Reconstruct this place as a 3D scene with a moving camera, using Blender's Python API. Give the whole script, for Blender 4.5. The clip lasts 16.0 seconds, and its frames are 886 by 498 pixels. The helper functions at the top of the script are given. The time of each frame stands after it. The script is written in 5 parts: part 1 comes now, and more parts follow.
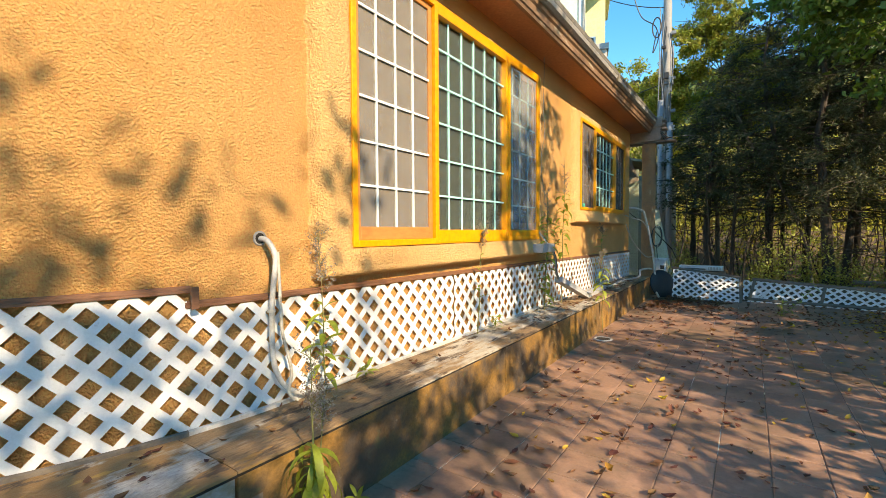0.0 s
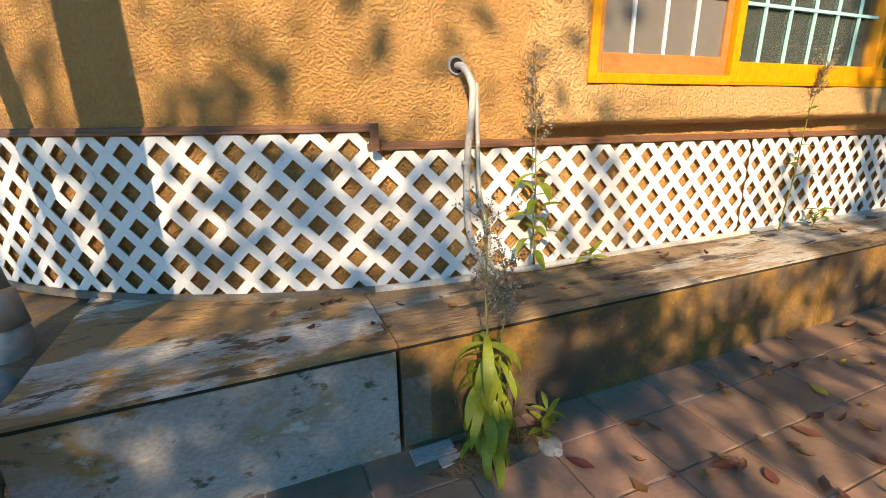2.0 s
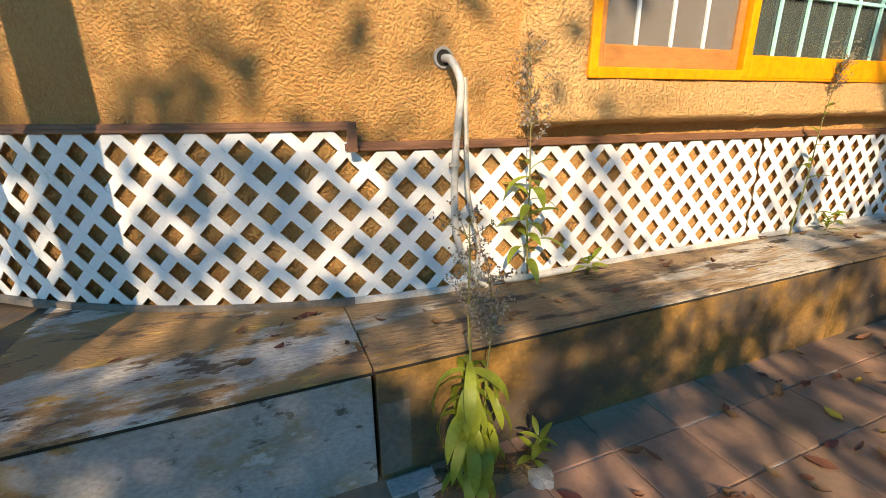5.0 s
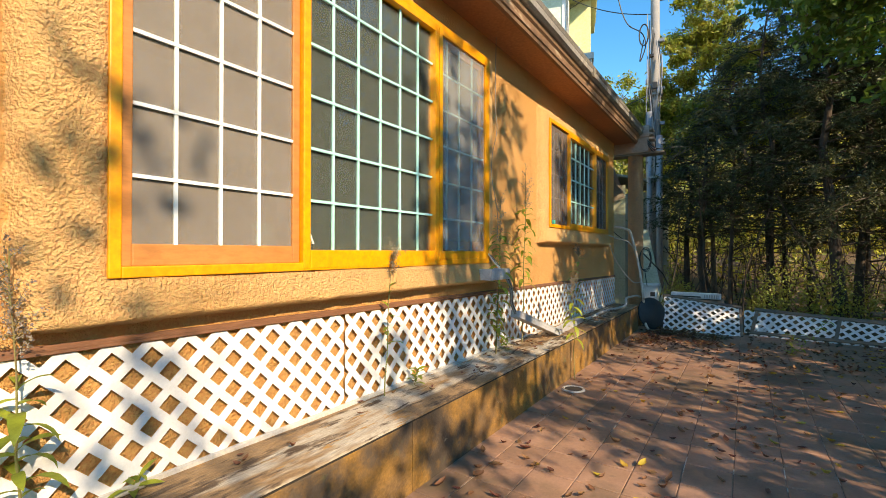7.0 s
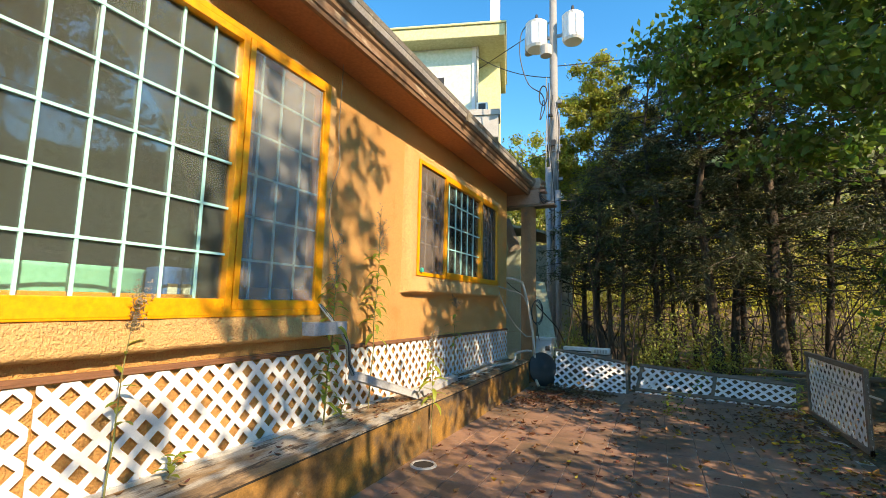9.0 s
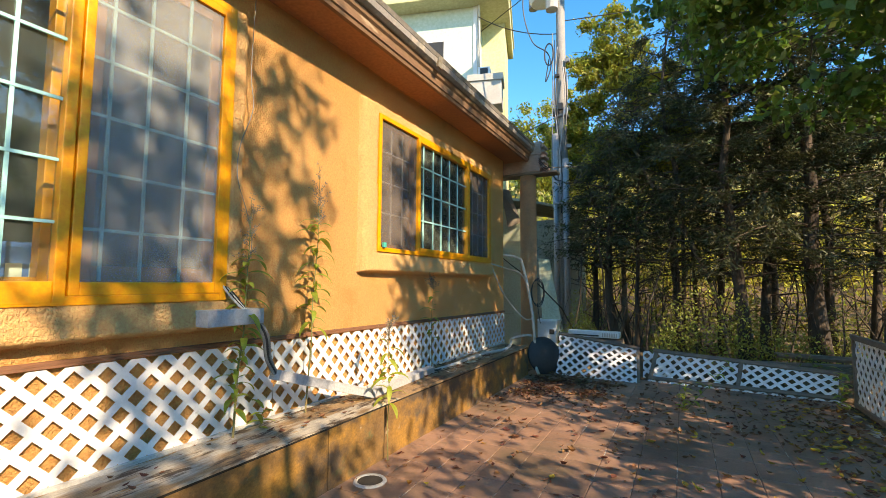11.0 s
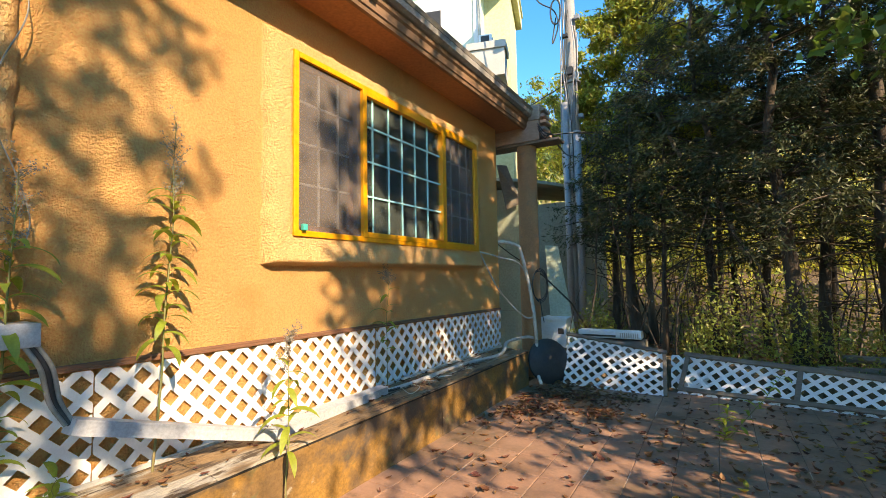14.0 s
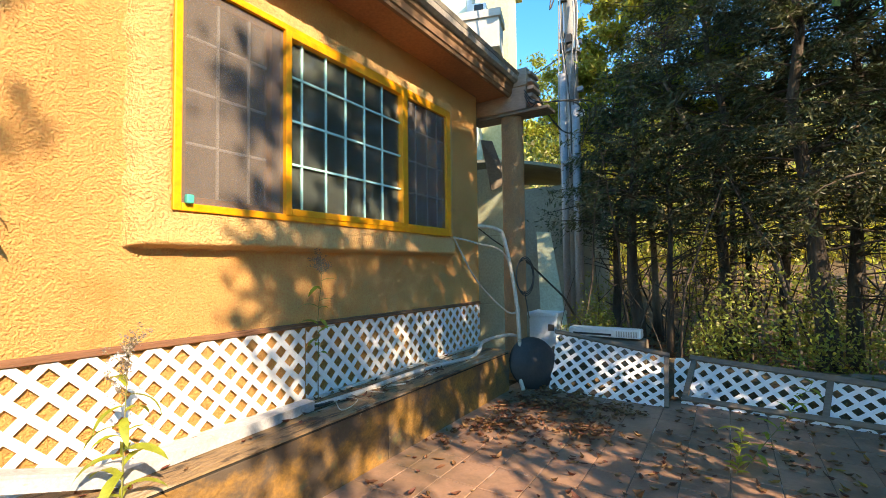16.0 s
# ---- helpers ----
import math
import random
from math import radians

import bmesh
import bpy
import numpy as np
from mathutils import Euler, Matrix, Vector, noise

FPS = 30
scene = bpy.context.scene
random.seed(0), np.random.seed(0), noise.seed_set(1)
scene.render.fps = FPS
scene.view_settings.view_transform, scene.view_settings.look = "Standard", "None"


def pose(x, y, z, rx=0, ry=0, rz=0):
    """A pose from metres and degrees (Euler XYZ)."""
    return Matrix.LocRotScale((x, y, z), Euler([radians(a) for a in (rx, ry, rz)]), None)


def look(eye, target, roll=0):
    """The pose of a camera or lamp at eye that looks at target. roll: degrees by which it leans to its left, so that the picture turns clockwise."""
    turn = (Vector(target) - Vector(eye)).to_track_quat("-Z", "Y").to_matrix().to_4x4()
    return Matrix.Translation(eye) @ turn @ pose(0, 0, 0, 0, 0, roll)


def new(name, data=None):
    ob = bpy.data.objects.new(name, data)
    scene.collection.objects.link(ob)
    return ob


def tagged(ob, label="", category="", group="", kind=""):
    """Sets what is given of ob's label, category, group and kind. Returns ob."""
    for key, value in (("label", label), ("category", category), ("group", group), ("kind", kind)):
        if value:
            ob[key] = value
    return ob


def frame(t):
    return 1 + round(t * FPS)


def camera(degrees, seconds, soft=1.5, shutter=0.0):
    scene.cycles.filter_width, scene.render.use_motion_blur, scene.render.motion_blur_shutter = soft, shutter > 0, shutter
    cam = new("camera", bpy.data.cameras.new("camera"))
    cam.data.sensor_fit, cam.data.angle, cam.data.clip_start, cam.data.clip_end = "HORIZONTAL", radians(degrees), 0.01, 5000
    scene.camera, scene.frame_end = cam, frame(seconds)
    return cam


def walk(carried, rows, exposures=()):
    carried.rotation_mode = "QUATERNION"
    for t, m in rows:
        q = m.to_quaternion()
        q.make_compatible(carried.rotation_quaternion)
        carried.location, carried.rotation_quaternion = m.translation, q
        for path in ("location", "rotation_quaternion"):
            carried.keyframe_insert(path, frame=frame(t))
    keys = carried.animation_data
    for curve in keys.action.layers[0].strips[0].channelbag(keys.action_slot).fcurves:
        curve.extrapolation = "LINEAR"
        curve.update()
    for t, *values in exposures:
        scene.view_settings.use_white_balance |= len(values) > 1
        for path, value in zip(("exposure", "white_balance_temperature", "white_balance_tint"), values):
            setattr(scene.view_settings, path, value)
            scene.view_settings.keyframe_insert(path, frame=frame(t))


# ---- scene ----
cam = camera(89.4, 16.0, soft=0.6)
PATH = [
    (0, (0.048, 0.037, 1.567), (-1.081, 1.686, 1.488), -0.3),
    (0.5, (-0.016, 0.276, 1.541), (-1.234, 1.858, 1.425), 0.2),
    (1, (-0.094, 0.469, 1.463), (-1.587, 1.765, 1.165), 0.1),
    (1.5, (-0.212, 0.613, 1.391), (-1.91, 1.559, 0.922), -0.6),
    (2, (-0.375, 0.723, 1.316), (-2.144, 1.457, 0.741), -0.9),
    (2.5, (-0.507, 0.759, 1.315), (-2.295, 1.389, 0.678), -0.5),
    (3, (-0.528, 0.77, 1.329), (-2.323, 1.357, 0.672), -0.6),
    (3.2, (-0.536, 0.781, 1.317), (-2.332, 1.371, 0.665), -0.5),
    (5.5, (-0.491, 0.934, 1.372), (-2.205, 1.792, 0.8), -0.7),
    (6, (-0.406, 1.076, 1.463), (-1.959, 2.276, 1.077), -0.7),
    (6.5, (-0.2, 1.312, 1.538), (-1.535, 2.792, 1.368), -0.1),
    (7, (-0.042, 1.523, 1.571), (-1.159, 3.182, 1.584), 0.1),
    (7.5, (0.077, 1.794, 1.563), (-0.912, 3.529, 1.671), 0.9),
    (8, (0.175, 2.019, 1.587), (-0.737, 3.79, 1.77), 1.0),
    (8.5, (0.343, 2.27, 1.606), (-0.534, 4.052, 1.838), 1.0),
    (9, (0.444, 2.527, 1.591), (-0.41, 4.32, 1.826), 1.2),
    (11.3, (0.586, 3.729, 1.583), (-0.371, 5.48, 1.72), -0.1),
    (11.5, (0.575, 3.798, 1.581), (-0.393, 5.543, 1.713), -0.4),
    (12, (0.587, 4.061, 1.587), (-0.41, 5.788, 1.733), -0.7),
    (12.5, (0.568, 4.313, 1.583), (-0.433, 6.038, 1.732), -1.0),
    (13, (0.498, 4.581, 1.582), (-0.488, 6.315, 1.725), -1.2),
    (13.5, (0.494, 4.816, 1.559), (-0.509, 6.54, 1.7), -1.2),
    (14, (0.557, 5.107, 1.574), (-0.484, 6.81, 1.699), -1.0),
    (14.5, (0.566, 5.352, 1.557), (-0.468, 7.061, 1.673), -0.7),
    (15, (0.538, 5.609, 1.566), (-0.474, 7.331, 1.67), -0.4),
    (15.5, (0.528, 5.81, 1.553), (-0.508, 7.518, 1.648), -0.5),
    (16, (0.535, 6.104, 1.554), (-0.54, 7.789, 1.635), -0.7),
]
walk(cam, [(t, look(eye, target, roll)) for t, eye, target, roll in PATH], [(0.0, 1.68, 10300, 10), (0.8, 1.58, 10300, 12), (3.0, 1.52, 10300, 14), (6.0, 1.47, 10300, 13), (9.0, 1.68, 10300, 12), (12.5, 1.84, 10300, 14), (14.5, 2.00, 10300, 14), (16.0, 2.16, 10300, 14)])
# ---- light ----
SUN_TO = Vector((1.0, -0.42, 0.70)).normalized()
world = bpy.data.worlds.new("World")
scene.world = world
world.use_nodes = True
wn = world.node_tree
sky = wn.nodes.new("ShaderNodeTexSky")
sky.sky_type = 'NISHITA'
sky.sun_disc = False
sky.sun_elevation = math.asin(SUN_TO.z)
sky.sun_rotation = math.atan2(SUN_TO.x, SUN_TO.y)
sky.air_density, sky.dust_density, sky.ozone_density = 1.0, 0.0, 5.0
clear = wn.nodes.new("ShaderNodeHueSaturation")
clear.inputs["Saturation"].default_value = 1.30
wn.links.new(sky.outputs[0], clear.inputs["Color"])
wn.links.new(clear.outputs[0], wn.nodes["Background"].inputs[0])
wn.nodes["Background"].inputs[1].default_value = 0.15
sun_data = bpy.data.lights.new("sun", 'SUN')
sun_data.energy, sun_data.angle, sun_data.color = 2.7, radians(0.5), (1.0, 0.94, 0.86)
sun = new("sun", sun_data)
sun.matrix_world = look(SUN_TO * 40, (0, 0, 0))


# ---- materials ----
def material(name, base, rough=0.7, second=None, scale=4.0, fine=60.0, amount=0.5, bump=0.0, bump_scale=80.0,
             metal=0.0, stretch=(1, 1, 1), stains=(), island=0.0, spec=0.5, depth=0.01, sharp=(0.35, 0.65), hue=0.0, grit=0.22):
    """Base colour with broad and fine variation, stains with edges of their own, relief; all in metres."""
    m = bpy.data.materials.new(name)
    m.use_nodes = True
    nt = m.node_tree
    n, l = nt.nodes, nt.links
    b = n["Principled BSDF"]
    b.inputs["Roughness"].default_value, b.inputs["Metallic"].default_value = rough, metal
    b.inputs["Specular IOR Level"].default_value = spec
    tc = n.new("ShaderNodeNewGeometry")
    mp = n.new("ShaderNodeMapping")
    mp.inputs["Scale"].default_value = stretch
    l.new(tc.outputs["Position"], mp.inputs["Vector"])

    def noise_tex(sc, detail=4.0, rough_=0.6, plain=False):
        t = n.new("ShaderNodeTexNoise")
        t.inputs["Scale"].default_value, t.inputs["Detail"].default_value, t.inputs["Roughness"].default_value = sc, detail, rough_
        l.new((tc.outputs["Position"] if plain else mp.outputs[0]), t.inputs["Vector"])
        return t

    def ramp(src, lo, hi):
        r = n.new("ShaderNodeValToRGB")
        r.color_ramp.elements[0].position, r.color_ramp.elements[1].position = lo, hi
        l.new(src, r.inputs[0])
        return r.outputs[0]

    def mix(fac, a, c, mode='MIX'):
        x = n.new("ShaderNodeMix")
        x.data_type, x.blend_type = 'RGBA', mode
        for sock, v in ((x.inputs[0], fac), (x.inputs[6], a), (x.inputs[7], c)):
            if isinstance(v, (int, float)):
                sock.default_value = v
            elif isinstance(v, tuple):
                sock.default_value = (*v, 1)
            else:
                l.new(v, sock)
        return x.outputs[2]

    second = second or tuple(0.6 * c for c in base)
    col = mix(ramp(noise_tex(scale).outputs["Fac"], *sharp), base, second) if amount >= 1 else mix(
        mul(n, l, ramp(noise_tex(scale).outputs["Fac"], *sharp), amount), base, second)
    f = ramp(noise_tex(fine, 6.0, 0.7).outputs["Fac"], 0.3, 0.7)
    col = mix(grit, col, f, 'OVERLAY')
    for colour, sc, lo, hi in stains:
        col = mix(ramp(noise_tex(sc, 8.0, 0.65).outputs["Fac"], lo, hi), col, colour)
    if island or hue:
        hs = n.new("ShaderNodeHueSaturation")
        src = tc.outputs["Random Per Island"]
        if island < 0:
            src = n.new("ShaderNodeObjectInfo").outputs["Random"]
        for sock, amp, mid in (("Value", abs(island), 1.0), ("Hue", hue, 0.5)):
            mr = n.new("ShaderNodeMapRange")
            mr.inputs["To Min"].default_value, mr.inputs["To Max"].default_value = mid - amp, mid + amp
            l.new(src, mr.inputs["Value"])
            l.new(mr.outputs[0], hs.inputs[sock])
        l.new(col, hs.inputs["Color"])
        col = hs.outputs[0]
    l.new(col, b.inputs["Base Color"])
    if bump:
        bp = n.new("ShaderNodeBump")
        bp.inputs["Strength"].default_value, bp.inputs["Distance"].default_value = bump, depth
        l.new(noise_tex(bump_scale, 4.0, 0.6).outputs["Fac"], bp.inputs["Height"])
        l.new(bp.outputs[0], b.inputs["Normal"])
    return m


def mul(n, l, src, k):
    x = n.new("ShaderNodeMath")
    x.operation = 'MULTIPLY'
    l.new(src, x.inputs[0])
    x.inputs[1].default_value = k
    return x.outputs[0]


def leaf_material(name, base, second, through_light=0.4, rough=0.5):
    m = material(name, base, rough, second, scale=0.7, fine=30, amount=0.8, island=0.35, hue=0.03)
    nt = m.node_tree
    n, l = nt.nodes, nt.links
    b, out = n["Principled BSDF"], n["Material Output"]
    tr = n.new("ShaderNodeBsdfTranslucent")
    mx = n.new("ShaderNodeMixShader")
    mx.inputs[0].default_value = through_light
    src = b.inputs["Base Color"].links[0].from_socket
    l.new(src, tr.inputs["Color"])
    l.new(b.outputs[0], mx.inputs[1])
    l.new(tr.outputs[0], mx.inputs[2])
    l.new(mx.outputs[0], out.inputs[0])
    return m


def glass_material():
    m = bpy.data.materials.new("window_glass")
    m.use_nodes = True
    n, l = m.node_tree.nodes, m.node_tree.links
    n.remove(n["Principled BSDF"])
    t, g, f, x = (n.new("ShaderNode" + k) for k in ("BsdfTransparent", "BsdfGlossy", "Fresnel", "MixShader"))
    t.inputs[0].default_value = (0.80, 0.90, 0.86, 1)
    g.inputs["Roughness"].default_value = 0.03
    f.inputs[0].default_value = 1.7
    l.new(f.outputs[0], x.inputs[0])
    l.new(t.outputs[0], x.inputs[1])
    l.new(g.outputs[0], x.inputs[2])
    # a thin film of dust on the pane
    d, y = n.new("ShaderNodeBsdfDiffuse"), n.new("ShaderNodeMixShader")
    d.inputs[0].default_value = (0.46, 0.52, 0.50, 1)
    y.inputs[0].default_value = 0.05
    l.new(x.outputs[0], y.inputs[1])
    l.new(d.outputs[0], y.inputs[2])
    l.new(y.outputs[0], n["Material Output"].inputs[0])
    return m


def screen_material(name, colour, cover):
    """Insect mesh: fine threads that cover a part of the view."""
    m = material(name, colour, 0.8, scale=3, fine=300, amount=0.3)
    n, l = m.node_tree.nodes, m.node_tree.links
    t, x = n.new("ShaderNodeBsdfTransparent"), n.new("ShaderNodeMixShader")
    x.inputs[0].default_value = cover
    l.new(t.outputs[0], x.inputs[1])
    l.new(n["Principled BSDF"].outputs[0], x.inputs[2])
    l.new(x.outputs[0], n["Material Output"].inputs[0])
    return m


def stucco_material():
    m = material("orange_stucco", (0.89, 0.465, 0.170), 0.9, (0.83, 0.400, 0.130), scale=0.9, fine=60, amount=0.7, bump=1.0,
                 bump_scale=80, depth=0.058, stains=(((0.70, 0.33, 0.095), 1.6, 0.58, 0.75),))
    return m


STUCCO = stucco_material()
BAND = material("band_stucco", (0.84, 0.49, 0.21), 0.9, (0.78, 0.42, 0.155), scale=1.3, fine=50, amount=0.7, bump=1.0, bump_scale=60, depth=0.05)
COLUMN = material("weathered_column_stucco", (0.58, 0.32, 0.165), 0.9, (0.44, 0.25, 0.14), scale=2.2, fine=50, amount=0.9, bump=1.0, bump_scale=84, depth=0.05,
                  stains=(((0.36, 0.24, 0.16), 5, 0.58, 0.68),))
SOFFIT = material("soffit_paint", (0.40, 0.17, 0.08), 0.7, (0.30, 0.12, 0.06), scale=1.2, fine=30, bump=0.2, bump_scale=20)
FASCIA = material("weathered_fascia", (0.24, 0.135, 0.08), 0.75, (0.15, 0.085, 0.05), scale=3, fine=40, stretch=(1, 0.2, 1), bump=0.3,
                  stains=(((0.45, 0.36, 0.26), 5, 0.62, 0.68),))
ROOFING = material("roof_metal", (0.30, 0.28, 0.26), 0.6, (0.12, 0.11, 0.10), scale=2, fine=40, bump=0.3, stains=(((0.45, 0.40, 0.33), 4, 0.55, 0.65),))
YELLOW = material("yellow_frame", (0.83, 0.325, 0.018), 0.4, (0.74, 0.27, 0.02), scale=2, fine=25, amount=0.5, bump=0.05)
BROWN_SASH = material("brown_sash", (0.50, 0.20, 0.06), 0.5, (0.42, 0.15, 0.04), scale=3, fine=30, stretch=(1, 0.3, 1), bump=0.05)
MUNTIN = material("white_grille", (0.80, 0.84, 0.82), 0.4, (0.68, 0.74, 0.73), scale=3, fine=30, amount=0.5)
MUNTIN_BLUE = material("pale_blue_grille", (0.36, 0.72, 0.68), 0.4, (0.32, 0.64, 0.62), scale=3, fine=30, amount=0.5)
GLASS = glass_material()
SCREEN = screen_material("pale_screen", (0.30, 0.26, 0.225), 0.50)
SCREEN_GREY = screen_material("grey_screen", (0.40, 0.405, 0.40), 0.34)
SCREEN_DARK = screen_material("dark_screen", (0.18, 0.145, 0.13), 0.50)
ROOM = material("room_paint", (0.40, 0.40, 0.375), 0.8, (0.32, 0.32, 0.30), scale=1, fine=20)
LATTICE = material("white_lattice", (0.80, 0.80, 0.79), 0.45, (0.66, 0.66, 0.64), scale=5, fine=70, amount=0.5, bump=0.05,
                   stains=(((0.42, 0.40, 0.35), 9, 0.66, 0.78),))
TRIM = material("brown_trim", (0.20, 0.09, 0.05), 0.65, (0.13, 0.06, 0.032), scale=4, fine=50, stretch=(1, 0.2, 1), bump=0.3, bump_scale=60)
CAP = material("worn_cap_paint", (0.54, 0.505, 0.45), 0.75, (0.38, 0.33, 0.26), scale=5, fine=90, amount=1, stretch=(1.2, 0.4, 1), grit=0.3, bump=1.0,
               bump_scale=46, depth=0.016, stains=(((0.32, 0.18, 0.075), 2.6, 0.47, 0.51), ((0.13, 0.08, 0.05), 11, 0.56, 0.60), ((0.50, 0.29, 0.08), 6, 0.60, 0.63)))
CAP_OLD = material("bare_cap", (0.27, 0.17, 0.09), 0.85, (0.42, 0.37, 0.30), scale=2.6, fine=90, amount=1, stretch=(1.3, 0.28, 1), grit=0.3, bump=1.0,
                   bump_scale=42, depth=0.018, sharp=(0.53, 0.60), stains=(((0.085, 0.055, 0.035), 9, 0.53, 0.60), ((0.36, 0.20, 0.07), 13, 0.60, 0.65)))
LEDGE = material("stained_ochre_concrete", (0.33, 0.165, 0.035), 0.7, (0.17, 0.095, 0.04), scale=2.2, fine=55, amount=1, stretch=(1, 0.8, 1), grit=0.35, bump=0.7, bump_scale=38,
                 stains=(((0.085, 0.06, 0.042), 2.4, 0.46, 0.60), ((0.36, 0.29, 0.20), 7, 0.66, 0.72), ((0.11, 0.11, 0.05), 4.5, 0.60, 0.70)))
LEDGE_GREY = material("flaked_grey_paint", (0.38, 0.365, 0.35), 0.7, (0.29, 0.27, 0.235), scale=3.0, fine=70, amount=0.9, grit=0.25, bump=0.8, bump_scale=42, stretch=(1, 0.6, 1),
                      stains=(((0.29, 0.215, 0.115), 3.0, 0.53, 0.60), ((0.31, 0.17, 0.06), 4.4, 0.60, 0.65), ((0.12, 0.10, 0.075), 14, 0.60, 0.66), ((0.48, 0.46, 0.44), 6, 0.60, 0.66)))
TILE = material("terracotta_tile", (0.36, 0.205, 0.140), 0.55, (0.26, 0.145, 0.098), scale=1.6, fine=30, amount=0.8, grit=0.16, bump=0.2, bump_scale=60, depth=0.004, island=-0.10,
                stains=(((0.25, 0.15, 0.095), 2.0, 0.52, 0.72), ((0.13, 0.092, 0.06), 0.9, 0.47, 0.66), ((0.20, 0.125, 0.08), 7, 0.58, 0.68)))
TILE_REST = material("terracotta_tile_far", (0.36, 0.205, 0.140), 0.55, (0.26, 0.145, 0.098), scale=1.6, fine=30, amount=0.8, grit=0.16, bump=0.2, bump_scale=60, depth=0.004, island=0.10,
                     stains=(((0.25, 0.15, 0.095), 2.0, 0.52, 0.72), ((0.13, 0.092, 0.06), 0.9, 0.47, 0.66), ((0.20, 0.125, 0.08), 7, 0.58, 0.68)))
GROUT = material("pale_grout", (0.58, 0.53, 0.46), 0.85, (0.19, 0.12, 0.085), scale=2.2, fine=50, amount=1, sharp=(0.38, 0.45), bump=0.3)
SOIL = material("leafy_soil", (0.16, 0.10, 0.055), 0.95, (0.09, 0.06, 0.035), scale=0.8, fine=12, amount=1, bump=1.0, bump_scale=9, depth=0.06,
                stains=(((0.30, 0.19, 0.07), 14, 0.58, 0.66), ((0.10, 0.12, 0.03), 3, 0.58, 0.70)))
POLE = material("pole_concrete", (0.30, 0.29, 0.28), 0.8, (0.21, 0.20, 0.19), scale=2, fine=40, bump=0.2)
DUCT = material("grey_duct_paint", (0.42, 0.43, 0.45), 0.4, (0.34, 0.35, 0.37), scale=5, fine=50, amount=0.6, bump=0.05, stains=(((0.34, 0.30, 0.25), 9, 0.64, 0.70),))
CONCRETE = material("grey_concrete", (0.48, 0.46, 0.43), 0.8, (0.36, 0.34, 0.31), scale=2, fine=50, bump=0.2)
PIPE_WHITE = material("greyed_plastic", (0.54, 0.52, 0.49), 0.45, (0.38, 0.36, 0.32), scale=8, fine=50, amount=0.8, stains=(((0.25, 0.20, 0.15), 12, 0.64, 0.72),))
PIPE_GREY = material("dirty_grey_pipe", (0.26, 0.245, 0.22), 0.55, (0.17, 0.155, 0.13), scale=5, fine=40, amount=0.8, stains=(((0.19, 0.15, 0.10), 7, 0.56, 0.62),))
PIPE_BEIGE = material("dirty_plastic_pipe", (0.60, 0.55, 0.47), 0.5, (0.44, 0.38, 0.30), scale=6, fine=40, amount=0.8, stains=(((0.28, 0.22, 0.15), 9, 0.60, 0.66),))
METAL = material("galvanised_metal", (0.30, 0.30, 0.31), 0.55, (0.23, 0.23, 0.24), scale=6, fine=40, metal=0.3, bump=0.05)
DARK = material("black_rubber", (0.025, 0.025, 0.027), 0.55, (0.045, 0.043, 0.04), scale=5, fine=40, bump=0.1)
# near-black colour painted for the shade in the ledge gap and in holes
HOLE_SHADE = material("painted_hole_shade", (0.03, 0.025, 0.02), 0.95, scale=8)
WOOD_DARK = material("rotten_wood", (0.15, 0.12, 0.095), 0.85, (0.23, 0.19, 0.145), scale=5, fine=40, stretch=(0.3, 1, 1), bump=0.5, bump_scale=30)
GREEN_BOARD = material("faded_green_board", (0.42, 0.46, 0.34), 0.7, (0.34, 0.38, 0.27), scale=2, fine=30, amount=0.7, stains=(((0.42, 0.44, 0.38), 3, 0.6, 0.7),))
SHED = material("grey_green_shed", (0.25, 0.235, 0.17), 0.8, (0.17, 0.16, 0.115), scale=1.2, fine=20, amount=0.8)
BEAM = material("peeling_beam_paint", (0.38, 0.27, 0.21), 0.75, (0.28, 0.18, 0.13), scale=3, fine=40, stretch=(0.4, 1, 1), bump=0.3)
WHITE_CASE = material("white_plastic_case", (0.72, 0.74, 0.74), 0.45, (0.62, 0.64, 0.64), scale=3, fine=30, amount=0.5)
MINT = material("mint_wall", (0.58, 0.66, 0.56), 0.8, (0.52, 0.60, 0.50), scale=0.5, fine=10, amount=0.6)
CREAM = material("cream_eave", (0.62, 0.60, 0.34), 0.8, (0.55, 0.52, 0.30), scale=0.5, fine=10, amount=0.6)
BARK = material("dark_bark", (0.090, 0.066, 0.050), 0.95, (0.045, 0.033, 0.026), scale=6, fine=40, amount=1, stretch=(1, 1, 0.25), bump=1.0, bump_scale=22, depth=0.03)
BARK_PALE = material("pale_bark", (0.17, 0.14, 0.11), 0.95, (0.09, 0.075, 0.06), scale=6, fine=40, amount=1, stretch=(1, 1, 0.25), bump=0.8, bump_scale=22, depth=0.02)
STEM = material("weed_stem", (0.22, 0.16, 0.07), 0.7, (0.16, 0.20, 0.05), scale=6, fine=40, amount=0.9)
NEEDLE = leaf_material("conifer_spray", (0.066, 0.076, 0.027), (0.038, 0.045, 0.018), 0.3)
BROAD = leaf_material("broad_leaf", (0.14, 0.22, 0.032), (0.075, 0.13, 0.022), 0.46)
YELLOWED = leaf_material("autumn_leaf", (0.38, 0.36, 0.05), (0.20, 0.25, 0.035), 0.45)
SHRUBLEAF = leaf_material("shrub_leaf", (0.26, 0.29, 0.055), (0.15, 0.17, 0.04), 0.42)
BRUSHLEAF = leaf_material("brush_leaf", (0.52, 0.46, 0.075), (0.33, 0.32, 0.06), 0.5)
WEEDLEAF = leaf_material("weed_leaf", (0.38, 0.47, 0.07), (0.24, 0.36, 0.045), 0.5)
